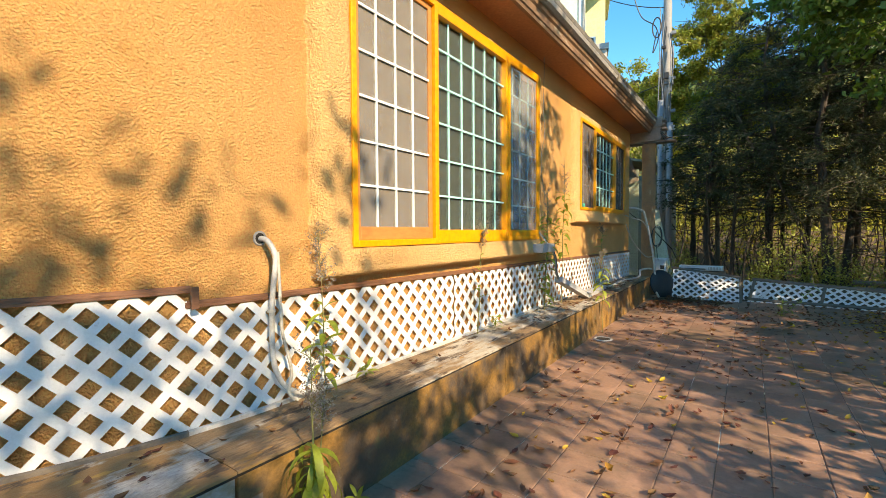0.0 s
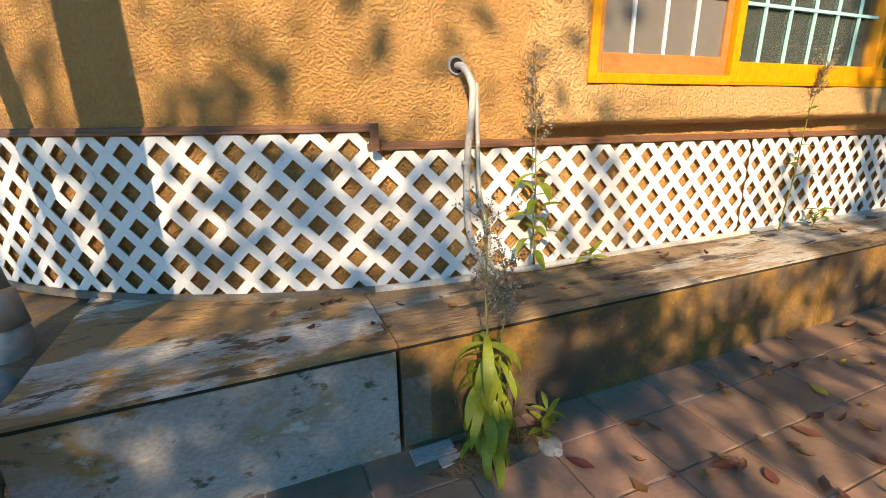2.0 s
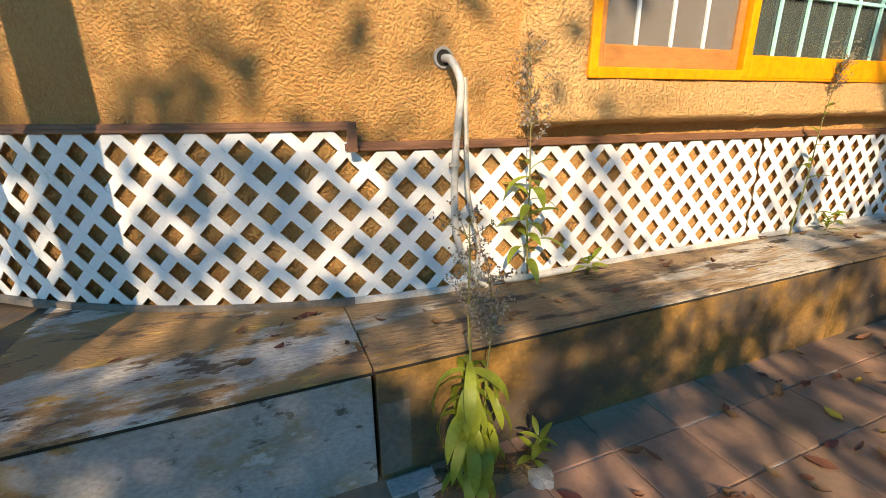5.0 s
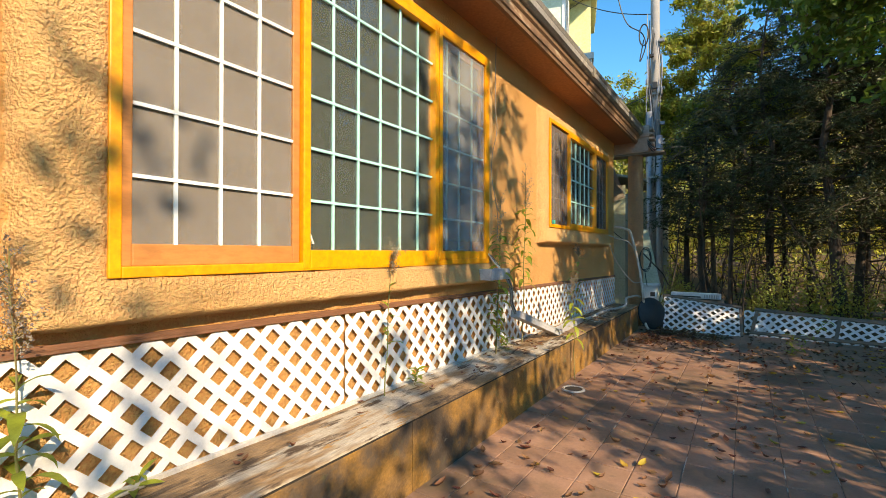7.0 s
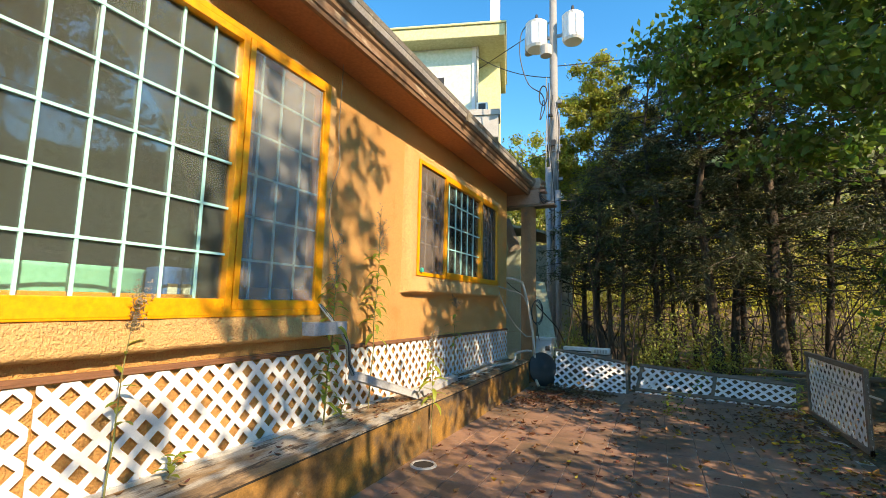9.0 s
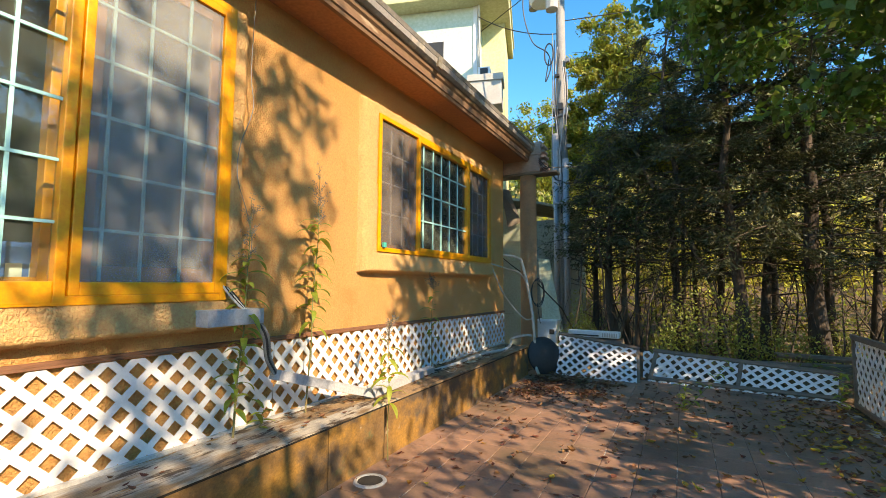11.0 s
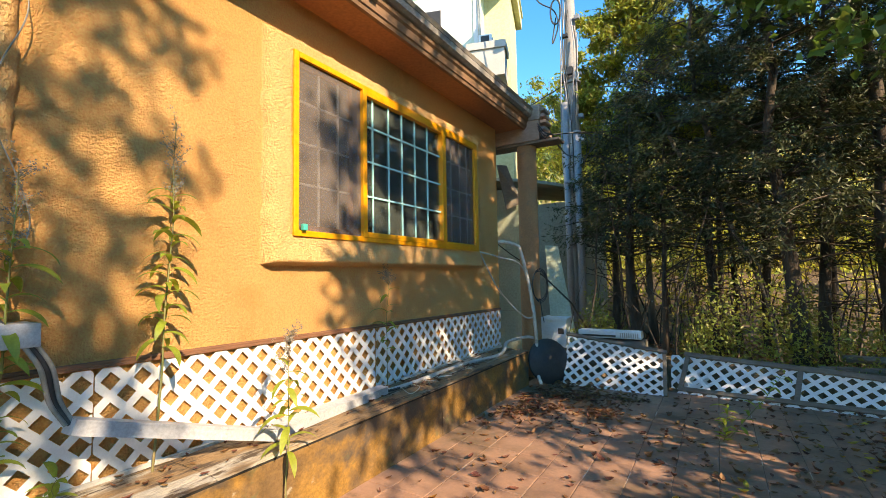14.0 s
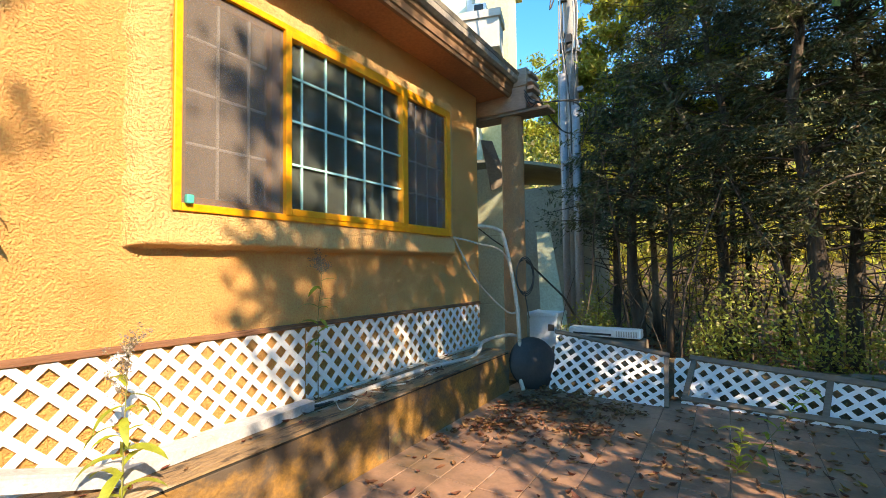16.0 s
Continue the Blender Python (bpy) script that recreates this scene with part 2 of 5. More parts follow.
DRYGRASS = leaf_material("dry_grass", (0.55, 0.46, 0.22), (0.40, 0.36, 0.14), 0.4, 0.8)
DRY = leaf_material("dry_flower", (0.34, 0.29, 0.25), (0.22, 0.165, 0.12), 0.3, 0.8)
FALLEN = leaf_material("fallen_leaf", (0.23, 0.095, 0.045), (0.13, 0.055, 0.03), 0.15, 0.7)
FALLEN_Y = leaf_material("fallen_yellow_leaf", (0.52, 0.33, 0.05), (0.36, 0.20, 0.04), 0.25, 0.7)
HILL = material("wooded_hill", (0.10, 0.15, 0.045), 0.95, (0.05, 0.085, 0.03), scale=0.25, fine=1.2, amount=1, bump=1.0, bump_scale=0.5, depth=2.0,
                stains=(((0.20, 0.20, 0.05), 0.12, 0.58, 0.68),))
AQUA = material("aqua_tub_plastic", (0.22, 0.62, 0.52), 0.4, (0.18, 0.52, 0.45), scale=4, fine=30, amount=0.5)
BLUE = material("blue_bag_fabric", (0.04, 0.16, 0.50), 0.6, (0.03, 0.10, 0.36), scale=6, fine=60, amount=0.6)
TEAL = material("teal_clip", (0.02, 0.42, 0.36), 0.5, scale=8)


# ---- building helpers ----
def quads(bm, pts, faces):
    vs = [bm.verts.new(p) for p in pts]
    for f in faces:
        bm.faces.new([vs[i] for i in f])
    return vs


BOX_FACES = ((0, 1, 3, 2), (4, 6, 7, 5), (0, 4, 5, 1), (2, 3, 7, 6), (0, 2, 6, 4), (1, 5, 7, 3))


def box(x0, x1, y0, y1, z0, z1, bevel=0.0, bm=None):
    bm = bm or bmesh.new()
    vs = quads(bm, [(x, y, z) for x in (x0, x1) for y in (y0, y1) for z in (z0, z1)], BOX_FACES)
    if bevel:
        bmesh.ops.bevel(bm, geom=list({e for v in vs for e in v.link_edges}), offset=bevel, segments=2, affect='EDGES', profile=0.6)
    return bm


def tube(points, radii, sides=8, bm=None, cap=True):
    """A round bar along points; radii one number or one for each point."""
    bm = bm or bmesh.new()
    points = [Vector(p) for p in points]
    if isinstance(radii, (int, float)):
        radii = [radii] * len(points)
    rings, ref = [], None
    for i, p in enumerate(points):
        d = (points[min(i + 1, len(points) - 1)] - points[max(i - 1, 0)]).normalized()
        if ref is None:
            ref = Vector((0, 0, 1)) if abs(d.z) < 0.9 else Vector((1, 0, 0))
        u = (ref - d * ref.dot(d)).normalized()
        ref, w = u, d.cross(u)
        rings.append([bm.verts.new(p + (u * math.cos(a) + w * math.sin(a)) * radii[i]) for a in [2 * math.pi * k / sides for k in range(sides)]])
    for a, b in zip(rings, rings[1:]):
        for k in range(sides):
            bm.faces.new((a[k], a[(k + 1) % sides], b[(k + 1) % sides], b[k]))
    if cap:
        bm.faces.new(rings[0][::-1])
        bm.faces.new(rings[-1])
    return bm


def smooth_path(points, steps=6):
    """Rounded path through points."""
    p = [Vector(q) for q in points]
    p = [p[0] * 2 - p[1]] + p + [p[-1] * 2 - p[-2]]
    out = []
    for i in range(1, len(p) - 2):
        for k in range(steps):
            t = k / steps
            out.append(0.5 * (2 * p[i] + (p[i + 1] - p[i - 1]) * t + (2 * p[i - 1] - 5 * p[i] + 4 * p[i + 1] - p[i + 2]) * t * t
                              + (3 * p[i] - p[i - 1] - 3 * p[i + 1] + p[i + 2]) * t ** 3))
    return out + [p[-2]]


def mesh_of(name, bm, mat, smooth=False):
    bmesh.ops.recalc_face_normals(bm, faces=bm.faces)
    me = bpy.data.meshes.new(name)
    bm.to_mesh(me)
    bm.free()
    me.materials.append(mat)
    if smooth:
        for p in me.polygons:
            p.use_smooth = True
    return me


def thing(name, at, label, category, group="", kind=""):
    ob = new(name)
    ob.empty_display_size = 0.1
    ob.location = at
    return tagged(ob, label, category, group, kind)


def part(name, bm, mat, parent, label="", smooth=False):
    """One mesh, built in world metres, under a thing or a part."""
    ob = new(name, mesh_of(name, bm, mat, smooth))
    hang(ob, parent)
    return tagged(ob, label) if label else ob


def hang(ob, parent):
    ob.parent = parent
    off = Vector(parent.location)
    if parent.parent:
        off = Vector((0, 0, 0))
    ob.matrix_parent_inverse = Matrix.Translation(-off)


def solid(name, bm, mat, label, category, kind="", group="", smooth=False):
    """A thing of one mesh."""
    return tagged(new(name, mesh_of(name, bm, mat, smooth)), label, category, group, kind)


def cloud_mesh(name, verts, faces_per, count, mat):
    """Many alike little faces: verts (count, k, 3); faces_per: faces of one piece."""
    verts = np.asarray(verts, dtype=np.float32)
    k = verts.shape[1]
    f = np.array(faces_per, dtype=np.int32)
    allf = (f[None, :, :] + (np.arange(count, dtype=np.int32) * k)[:, None, None]).reshape(-1, f.shape[1])
    me = bpy.data.meshes.new(name)
    me.vertices.add(count * k)
    me.vertices.foreach_set("co", verts.reshape(-1))
    me.loops.add(allf.size)
    me.loops.foreach_set("vertex_index", allf.reshape(-1))
    me.polygons.add(len(allf))
    me.polygons.foreach_set("loop_start", np.arange(0, allf.size, f.shape[1], dtype=np.int32))
    me.polygons.foreach_set("loop_total", np.full(len(allf), f.shape[1], dtype=np.int32))
    me.update(calc_edges=True)
    me.materials.append(mat)
    return me


def leaves(name, centres, size, mat, rng, slim=0.5, droop=0.0, along=None, fold=0.25, flat=0.0):
    """Folded leaf shapes (two quads each) round the centres."""
    c = np.asarray(centres)
    n = len(c)
    d = rng.normal(size=(n, 3)) if along is None else along + 0.45 * rng.normal(size=(n, 3))
    d[:, 2] -= droop
    d /= np.linalg.norm(d, axis=1)[:, None] + 1e-9
    r = rng.normal(size=(n, 3)) * (1 - 0.75 * flat)
    r[:, 2] += flat * 1.5
    w = np.cross(d, r)
    w /= np.linalg.norm(w, axis=1)[:, None] + 1e-9
    u = np.cross(w, d)
    L = size * rng.uniform(0.6, 1.3, n)[:, None]
    W = L * slim * 0.5
    p0 = c - d * L * 0.5
    p3 = c + d * L * 0.5
    mid = c + u * L * fold * 0.25
    v = np.stack([p0, mid + w * W - d * L * 0.05, p3, mid - w * W - d * L * 0.05, c - u * L * fold * 0.1], axis=1)
    return cloud_mesh(name, v, [(0, 1, 4), (1, 2, 4), (2, 3, 4), (3, 0, 4)], n, mat)


# ---- ground ----
def ground_height(x, y):
    rise = max(0.0, y - 17.0) * 0.22 + max(0.0, x - 9.0) * 0.10
    return -0.06 + min(rise, 7) + 0.08 * noise.noise((x * 0.5, y * 0.5, 0)) * (1 if (x > 2.8 or y > 12.6 or x < -4) else 0)


def build_ground():
    bm = bmesh.new()
    xs = [-700, -300, -120, -60, -30] + [-20 + i * 1.0 for i in range(45)] + [30, 60, 120, 300, 700]
    ys = [-700, -300, -120, -60, -30] + [-15 + i * 1.0 for i in range(60)] + [55, 70, 120, 300, 700]
    g = [[bm.verts.new((x, y, ground_height(x, y))) for y in ys] for x in xs]
    for i in range(len(xs) - 1):
        for j in range(len(ys) - 1):
            bm.faces.new((g[i][j], g[i + 1][j], g[i + 1][j + 1], g[i][j + 1]))
    solid("ground", bm, SOIL, "brown soil under leaf litter", "ground", "structure", smooth=True)


build_ground()

# ---- house ----
XW = -2.38           # face of the stucco wall
Y0, RAD = 1.75, 3.2  # where the wall starts to bend away, and its radius
WALL_END = 11.58
W1 = (2.30, 5.70, 1.455, 3.60)   # first window: y, y, z, z
W2 = (7.49, 10.70, 1.92, 3.44)


def wall_at(s, off, z):
    """A point off the wall's face, s metres along it."""
    if s >= Y0:
        return Vector((XW + off, s, z))
    a = (Y0 - s) / RAD
    return Vector((XW - RAD + (RAD + off) * math.cos(a), Y0 - (RAD + off) * math.sin(a), z))


def build_walls():
    bm = bmesh.new()
    ys = [Y0, W1[0], W1[1], W2[0], W2[1], WALL_END]
    zs = [-0.05, W1[2], W2[2], W2[3], W1[3], 4.02]
    for y0, y1 in zip(ys, ys[1:]):
        for z0, z1 in zip(zs, zs[1:]):
            if (y0, y1) == W1[:2] and z0 >= W1[2] and z1 <= W1[3]:
                continue
            if (y0, y1) == W2[:2] and z0 >= W2[2] and z1 <= W2[3]:
                continue
            box(XW - 0.24, XW, y0, y1, z0, z1, bm=bm)
    bmesh.ops.remove_doubles(bm, verts=bm.verts, dist=0.0005)
    solid("wall_front", bm, STUCCO, "rough orange stucco house wall", "wall", "structure")
    bm = bmesh.new()
    n = 28
    cols = []
    for i in range(n + 1):
        s = Y0 - i * 4.2 / n
        cols.append([bm.verts.new(wall_at(s, o, z)) for o, z in ((0, -0.05), (0, 4.02), (-0.24, 4.02), (-0.24, -0.05))])
    for a, b in zip(cols, cols[1:]):
        for k in range(4):
            bm.faces.new((a[k], b[k], b[(k + 1) % 4], a[(k + 1) % 4]))
    bm.faces.new(cols[0])
    bm.faces.new(cols[-1][::-1])
    solid("wall_curved", bm, STUCCO, "curved orange stucco wall at the corner", "wall", "structure", smooth=True).data.polygons[0].use_smooth = False
    solid("wall_end", box(-7.5, XW - 0.24, WALL_END - 0.24, WALL_END, -0.05, 4.02), STUCCO, "orange stucco end wall of the house", "wall", "structure")
    # plain room behind the windows
    solid("wall_back", box(-6.0, -5.85, Y0, WALL_END - 0.3, 0.6, 4.0), ROOM, "plain grey room wall behind the windows", "wall", "structure")
    solid("wall_partition", box(-5.85, XW - 0.3, 6.5, 6.6, 0.75, 3.9), ROOM, "plain grey wall between the rooms", "wall", "structure")
    solid("wall_room_side", box(-5.85, XW - 0.3, Y0 + 0.1, Y0 + 0.2, 0.75, 3.9), ROOM, "plain grey room side wall", "wall", "structure")
    solid("floor_room", box(-6.0, XW - 0.24, Y0, WALL_END - 0.3, 0.6, 0.75), ROOM, "grey room floor", "floor", "structure")
    solid("ceiling", box(-6.0, XW - 0.24, Y0, WALL_END - 0.3, 3.9, 4.0), ROOM, "grey room ceiling", "ceiling", "structure")


build_walls()


def band(name, y0, y1, z0, z1, iy0, iy1, iz0, iz1, proud, sill):
    """Hand-trowelled raised stucco round a window: rounded uneven edges, a fuller sill below."""
    def steps(a, b, w):
        k = max(1, round((b - a) / w))
        return [a + (b - a) * i / k for i in range(k)]
    ys = steps(y0 - 0.03, y0 + 0.12, 0.010) + steps(y0 + 0.12, iy0, 0.03) + steps(iy0, iy1, 0.03) + steps(iy1, y1 - 0.12, 0.03) + steps(y1 - 0.12, y1 + 0.03, 0.010) + [y1 + 0.03]
    zs = steps(z0 - 0.03, z0 + 0.12, 0.010) + steps(z0 + 0.12, iz0, 0.03) + steps(iz0, iz1, 0.03)
    zs += (steps(iz1, z1 + 0.03, 0.015) + [z1 + 0.03]) if z1 > iz1 else [iz1]
    bm = bmesh.new()

    def full(d, r):
        d = min(1.0, max(0.0, d / r))
        return math.sqrt(1 - (1 - d) ** 2)

    def at(y, z):
        w = 0.026 * noise.noise((y * 9, z * 9, 2.0)) + 0.013 * noise.noise((y * 31, z * 31, 5.0))
        side = min(full(y - y0 + w, 0.11), full(y1 - y + w, 0.09))
        top = full(z1 - z + w, 0.05) if z1 > iz1 else 1.0
        low = full(z - z0 + w * 0.35, 0.045)
        lip = sill * (1 - min(1.0, max(0.0, (z - z0) / (iz0 - z0 + 0.01)))) * 1.6
        h = min(side, top, low)
        swell = 0.010 * noise.noise((y * 3.1, z * 3.1, 8.0)) + 0.005 * noise.noise((y * 14, z * 14, 1.0))
        return XW - 0.012 + (proud + lip + swell + 0.012) * h
    grid = {}
    for i, y in enumerate(ys):
        for k, z in enumerate(zs):
            if not (iy0 + 0.001 < y < iy1 - 0.001 and iz0 + 0.001 < z < iz1 + (-0.001 if z1 > iz1 else 0.5)):
                grid[i, k] = bm.verts.new((at(y, z), y, z))
    for i in range(len(ys) - 1):
        for k in range(len(zs) - 1):
            cy, cz = (ys[i] + ys[i + 1]) / 2, (zs[k] + zs[k + 1]) / 2
            if not (iy0 < cy < iy1 and iz0 < cz < iz1):
                bm.faces.new([grid[q] for q in ((i, k), (i + 1, k), (i + 1, k + 1), (i, k + 1))])
    # the reveal towards the window, and the edge let into the wall
    rim = [e for e in bm.edges if len(e.link_faces) == 1]
    made = bmesh.ops.extrude_edge_only(bm, edges=rim)["geom"]
    for v in made:
        if isinstance(v, bmesh.types.BMVert):
            v.co.x = XW - 0.03
    bmesh.ops.recalc_face_normals(bm, faces=bm.faces)
    return solid(name, bm, BAND, "raised rough stucco band round the window", "window surround", "structure", smooth=True)


band("trim_window_a", 2.0, 5.86, 1.245, 3.64, W1[0], W1[1], W1[2], W1[3], 0.10, 0.02)
band("trim_window_b", 7.27, 10.84, 1.69, 3.57, W2[0], W2[1], W2[2], W2[3], 0.09, 0.02)


# ---- windows ----
def rect_frame(y0, y1, z0, z1, w, x0, x1, low=None, bevel=0.006):
    bm = bmesh.new()
    low = low or w
    box(x0, x1, y0, y0 + w, z0, z1, bevel, bm)
    box(x0, x1, y1 - w, y1, z0, z1, bevel, bm)
    box(x0, x1, y0 + w, y1 - w, z1 - w, z1, bevel, bm)
    box(x0, x1, y0 + w, y1 - w, z0, z0 + low, bevel, bm)
    return bm


def pane(y0, y1, z0, z1, x):
    bm = bmesh.new()
    box(x - 0.003, x + 0.003, y0, y1, z0, z1, 0, bm)
    return bm


def grille(win, y0, y1, z0, z1, ys, zs, x, mat):
    for y in ys:
        part("glazing_bar", box(x - 0.006, x + 0.006, y - 0.0085, y + 0.0085, z0, z1), mat, win)
    for z in zs:
        part("glazing_bar", box(x - 0.0035, x + 0.0085, y0, y1, z - 0.0085, z + 0.0085), mat, win)


def build_window_1():
    y0, y1, z0, z1 = W1
    win = thing("window_1", (XW, y0, z0), "large yellow-framed window with white grille bars and insect screens", "window", kind="structure")
    xo = -2.275
    part("window_frame", rect_frame(y0, y1, z0, z1, 0.05, XW - 0.06, xo + 0.01), YELLOW, win, "bright yellow painted outer frame")
    # brown screened sash
    part("sash", rect_frame(y0 + 0.05, 3.30, z0 + 0.05, z1 - 0.05, 0.05, -2.335, -2.295, low=0.10), BROWN_SASH, win, "brown sliding sash frame")
    part("screen", box(-2.312, -2.310, y0 + 0.10, 3.25, z0 + 0.15, z1 - 0.1), SCREEN, win, "pale grey insect screen")
    grille(win, y0 + 0.10, 3.25, z0 + 0.14, z1 - 0.10, [2.585, 2.807, 3.028], [1.91 + 0.325 * k for k in range(5)], -2.302, MUNTIN)
    part("pane", pane(y0 + 0.1, 3.25, z0 + 0.14, z1 - 0.1, -2.325), GLASS, win).visible_shadow = False
    # middle fixed light
    part("sash", rect_frame(3.305, 4.76, z0 + 0.012, z1 - 0.05, 0.055, -2.34, -2.262, low=0.115), YELLOW, win, "yellow middle sash frame")
    part("pane", pane(3.36, 4.71, z0 + 0.125, z1 - 0.10, -2.318), GLASS, win).visible_shadow = False
    grille(win, 3.36, 4.71, z0 + 0.125, z1 - 0.10, [3.577 + 0.231 * k for k in range(5)], [1.892 + 0.33 * k for k in range(5)], -2.305, MUNTIN_BLUE)
    # inner timber frame behind the middle light
    part("inner_frame", rect_frame(3.34, 4.76, z0 + 0.10, z1 - 0.06, 0.05, -2.56, -2.47), YELLOW, win, "yellow inner window frame")
    # screened sash at the far side
    part("sash", rect_frame(4.77, y1 - 0.045, z0 + 0.05, z1 - 0.05, 0.05, -2.30, -2.262, low=0.075), YELLOW, win, "yellow screen frame")
    part("screen", box(-2.282, -2.280, 4.82, y1 - 0.10, z0 + 0.12, z1 - 0.10), SCREEN_GREY, win, "grey insect screen with leaf shadows")
    grille(win, 4.83, y1 - 0.11, z0 + 0.13, z1 - 0.12, [4.92, 5.13, 5.37], [1.87 + 0.325 * k for k in range(5)], -2.2925, MUNTIN_BLUE)
    part("sash", rect_frame(4.825, y1 - 0.105, z0 + 0.125, z1 - 0.105, 0.06, -2.325, -2.302, low=0.09), BROWN_SASH, win, "brown sash behind the screen")
    part("pane", pane(4.82, y1 - 0.1, z0 + 0.12, z1 - 0.1, -2.33), GLASS, win).visible_shadow = False


def build_window_2():
    y0, y1, z0, z1 = W2
    win = thing("window_2", (XW, y0, z0), "yellow-framed window with grille bars and brown insect screens", "window", kind="structure")
    part("window_frame", rect_frame(y0, y1, z0, z1, 0.05, XW - 0.06, -2.27), YELLOW, win, "bright yellow painted outer frame")
    part("screen", box(-2.302, -2.300, y0 + 0.05, 8.30, z0 + 0.05, z1 - 0.05), SCREEN_DARK, win, "brown insect screen")
    part("sash", rect_frame(y0 + 0.05, 8.22, z0 + 0.05, z1 - 0.05, 0.05, -2.36, -2.325), BROWN_SASH, win, "brown sash behind the screen")
    grille(win, y0 + 0.1, 8.17, z0 + 0.05, z1 - 0.05, [7.80, 8.03], [2.36, 2.705, 3.05], -2.332, MUNTIN)
    part("pane", pane(y0 + 0.05, 8.2, z0 + 0.05, z1 - 0.05, -2.345), GLASS, win).visible_shadow = False
    part("sash", rect_frame(8.30, 9.80, z0 + 0.04, z1 - 0.04, 0.055, -2.34, -2.262), YELLOW, win, "yellow middle sash frame")
    part("pane", pane(8.35, 9.75, z0 + 0.09, z1 - 0.09, -2.318), GLASS, win).visible_shadow = False
    grille(win, 8.355, 9.745, z0 + 0.09, z1 - 0.09, [8.482, 8.735, 8.965, 9.21, 9.465], [2.367, 2.71, 3.055], -2.305, MUNTIN_BLUE)
    part("screen", box(-2.302, -2.300, 9.86, y1 - 0.06, z0 + 0.05, z1 - 0.05), SCREEN_DARK, win, "dark insect screen")
    part("sash", rect_frame(9.80, y1 - 0.05, z0 + 0.045, z1 - 0.045, 0.045, -2.32, -2.27), YELLOW, win, "yellow screen frame")
    grille(win, 9.86, y1 - 0.09, z0 + 0.06, z1 - 0.06, [10.06, 10.28, 10.48], [2.36, 2.705, 3.05], -2.332, MUNTIN)
    part("pane", pane(9.86, y1 - 0.1, z0 + 0.05, z1 - 0.05, -2.345), GLASS, win).visible_shadow = False
    solid("window_clip", box(-2.272, -2.235, 7.555, 7.60, 1.965, 2.02, 0.008), TEAL, "small teal clip on the window frame", "clip")


build_window_1()
build_window_2()


def build_room_things():
    # tub and bag seen behind the middle pane
    bm = bmesh.new()
    n = 24
    rings = []
    for z, sc in ((1.25, 0.82), (1.30, 0.9), (1.60, 0.98), (1.74, 1.0), (1.77, 1.03), (1.77, 0.95), (1.62, 0.90)):
        rings.append([bm.verts.new((-2.90 + 0.25 * sc * math.cos(a), 3.95 + 0.56 * sc * math.sin(a), z)) for a in [2 * math.pi * k / n for k in range(n)]])
    for a, b in zip(rings, rings[1:]):
        for k in range(n):
            bm.faces.new((a[k], a[(k + 1) % n], b[(k + 1) % n], b[k]))
    bm.faces.new(rings[0][::-1])
    bm.faces.new(rings[-1])
    solid("plastic_tub", bm, AQUA, "aqua green plastic tub indoors behind the window", "tub", smooth=True)
    solid("table", box(-3.6, -2.6, 3.2, 5.2, 1.18, 1.25, 0.01), ROOM, "plain grey bench indoors under the tub", "bench")
    bench_legs = ((-3.55, 3.25), (-3.55, 5.13), (-2.77, 3.25), (-2.77, 5.13))
    for x, y in bench_legs:
        solid("bench_support", box(x, x + 0.05, y, y + 0.05, 0.75, 1.18), ROOM, "plain grey bench support indoors", "support", group="bench supports")
    bag = thing("shopping_bag", (-2.9, 4.6, 1.25), "blue bag with pale bars standing indoors at the window", "bag")
    part("body", box(-2.86, -2.63, 4.50, 4.84, 1.25, 1.80, 0.03), BLUE, bag)
    for k in range(3):
        part("stripe", box(-2.627, -2.623, 4.53 + 0.10 * k, 4.60 + 0.10 * k, 1.60, 1.68), MUNTIN, bag, "pale printed bar")
    solid("window_latch", tube([(-2.31, 3.375, 1.72), (-2.31, 3.42, 1.62)], 0.006), MUNTIN, "thin white window latch rod", "latch")


build_room_things()


# ---- eaves and roof ----
def build_roof():
    roof = thing("roof", (XW, 4.0, 4.0), "weathered brown eaves with stepped fascia and roof edge", "roof", kind="structure")
    ya, yb = -4.0, 11.80

    def sweep(profile, y0, y1):
        bm = bmesh.new()
        a = [bm.verts.new((x, y0, z)) for x, z in profile]
        b = [bm.verts.new((x, y1, z)) for x, z in profile]
        m = len(profile)
        for k in range(m):
            bm.faces.new((a[k], a[(k + 1) % m], b[(k + 1) % m], b[k]))
        bm.faces.new(a[::-1])
        bm.faces.new(b)
        return bm
    part("soffit", sweep(((-4.6, 3.86), (-1.95, 3.93), (-1.95, 3.98), (-4.6, 4.0)), ya, yb), SOFFIT, roof, "red-brown painted soffit")
    part("fascia", sweep(((-1.99, 3.90), (-1.95, 3.90), (-1.94, 3.93), (-1.925, 3.94), (-1.918, 4.01), (-1.895, 4.03), (-1.885, 4.07), (-1.99, 4.07)), ya, yb), FASCIA, roof)
    part("drip_edge", sweep(((-1.99, 4.075), (-1.86, 4.075), (-1.825, 4.10), (-1.815, 4.155), (-1.84, 4.165), (-1.99, 4.20)), ya, yb), ROOFING, roof, "greyed metal roof edge")
    part("roofing", sweep(((-1.82, 4.17), (-7.0, 6.0), (-7.0, 6.06), (-1.80, 4.205)), ya, yb), ROOFING, roof)
    for y in (0.6, 4.7, 7.95):
        part("flashing", sweep(((-1.83, 4.06), (-1.805, 4.06), (-1.795, 4.17), (-1.84, 4.205)), y, y + 0.09), PIPE_GREY, roof, "bent pale flashing strip")


build_roof()


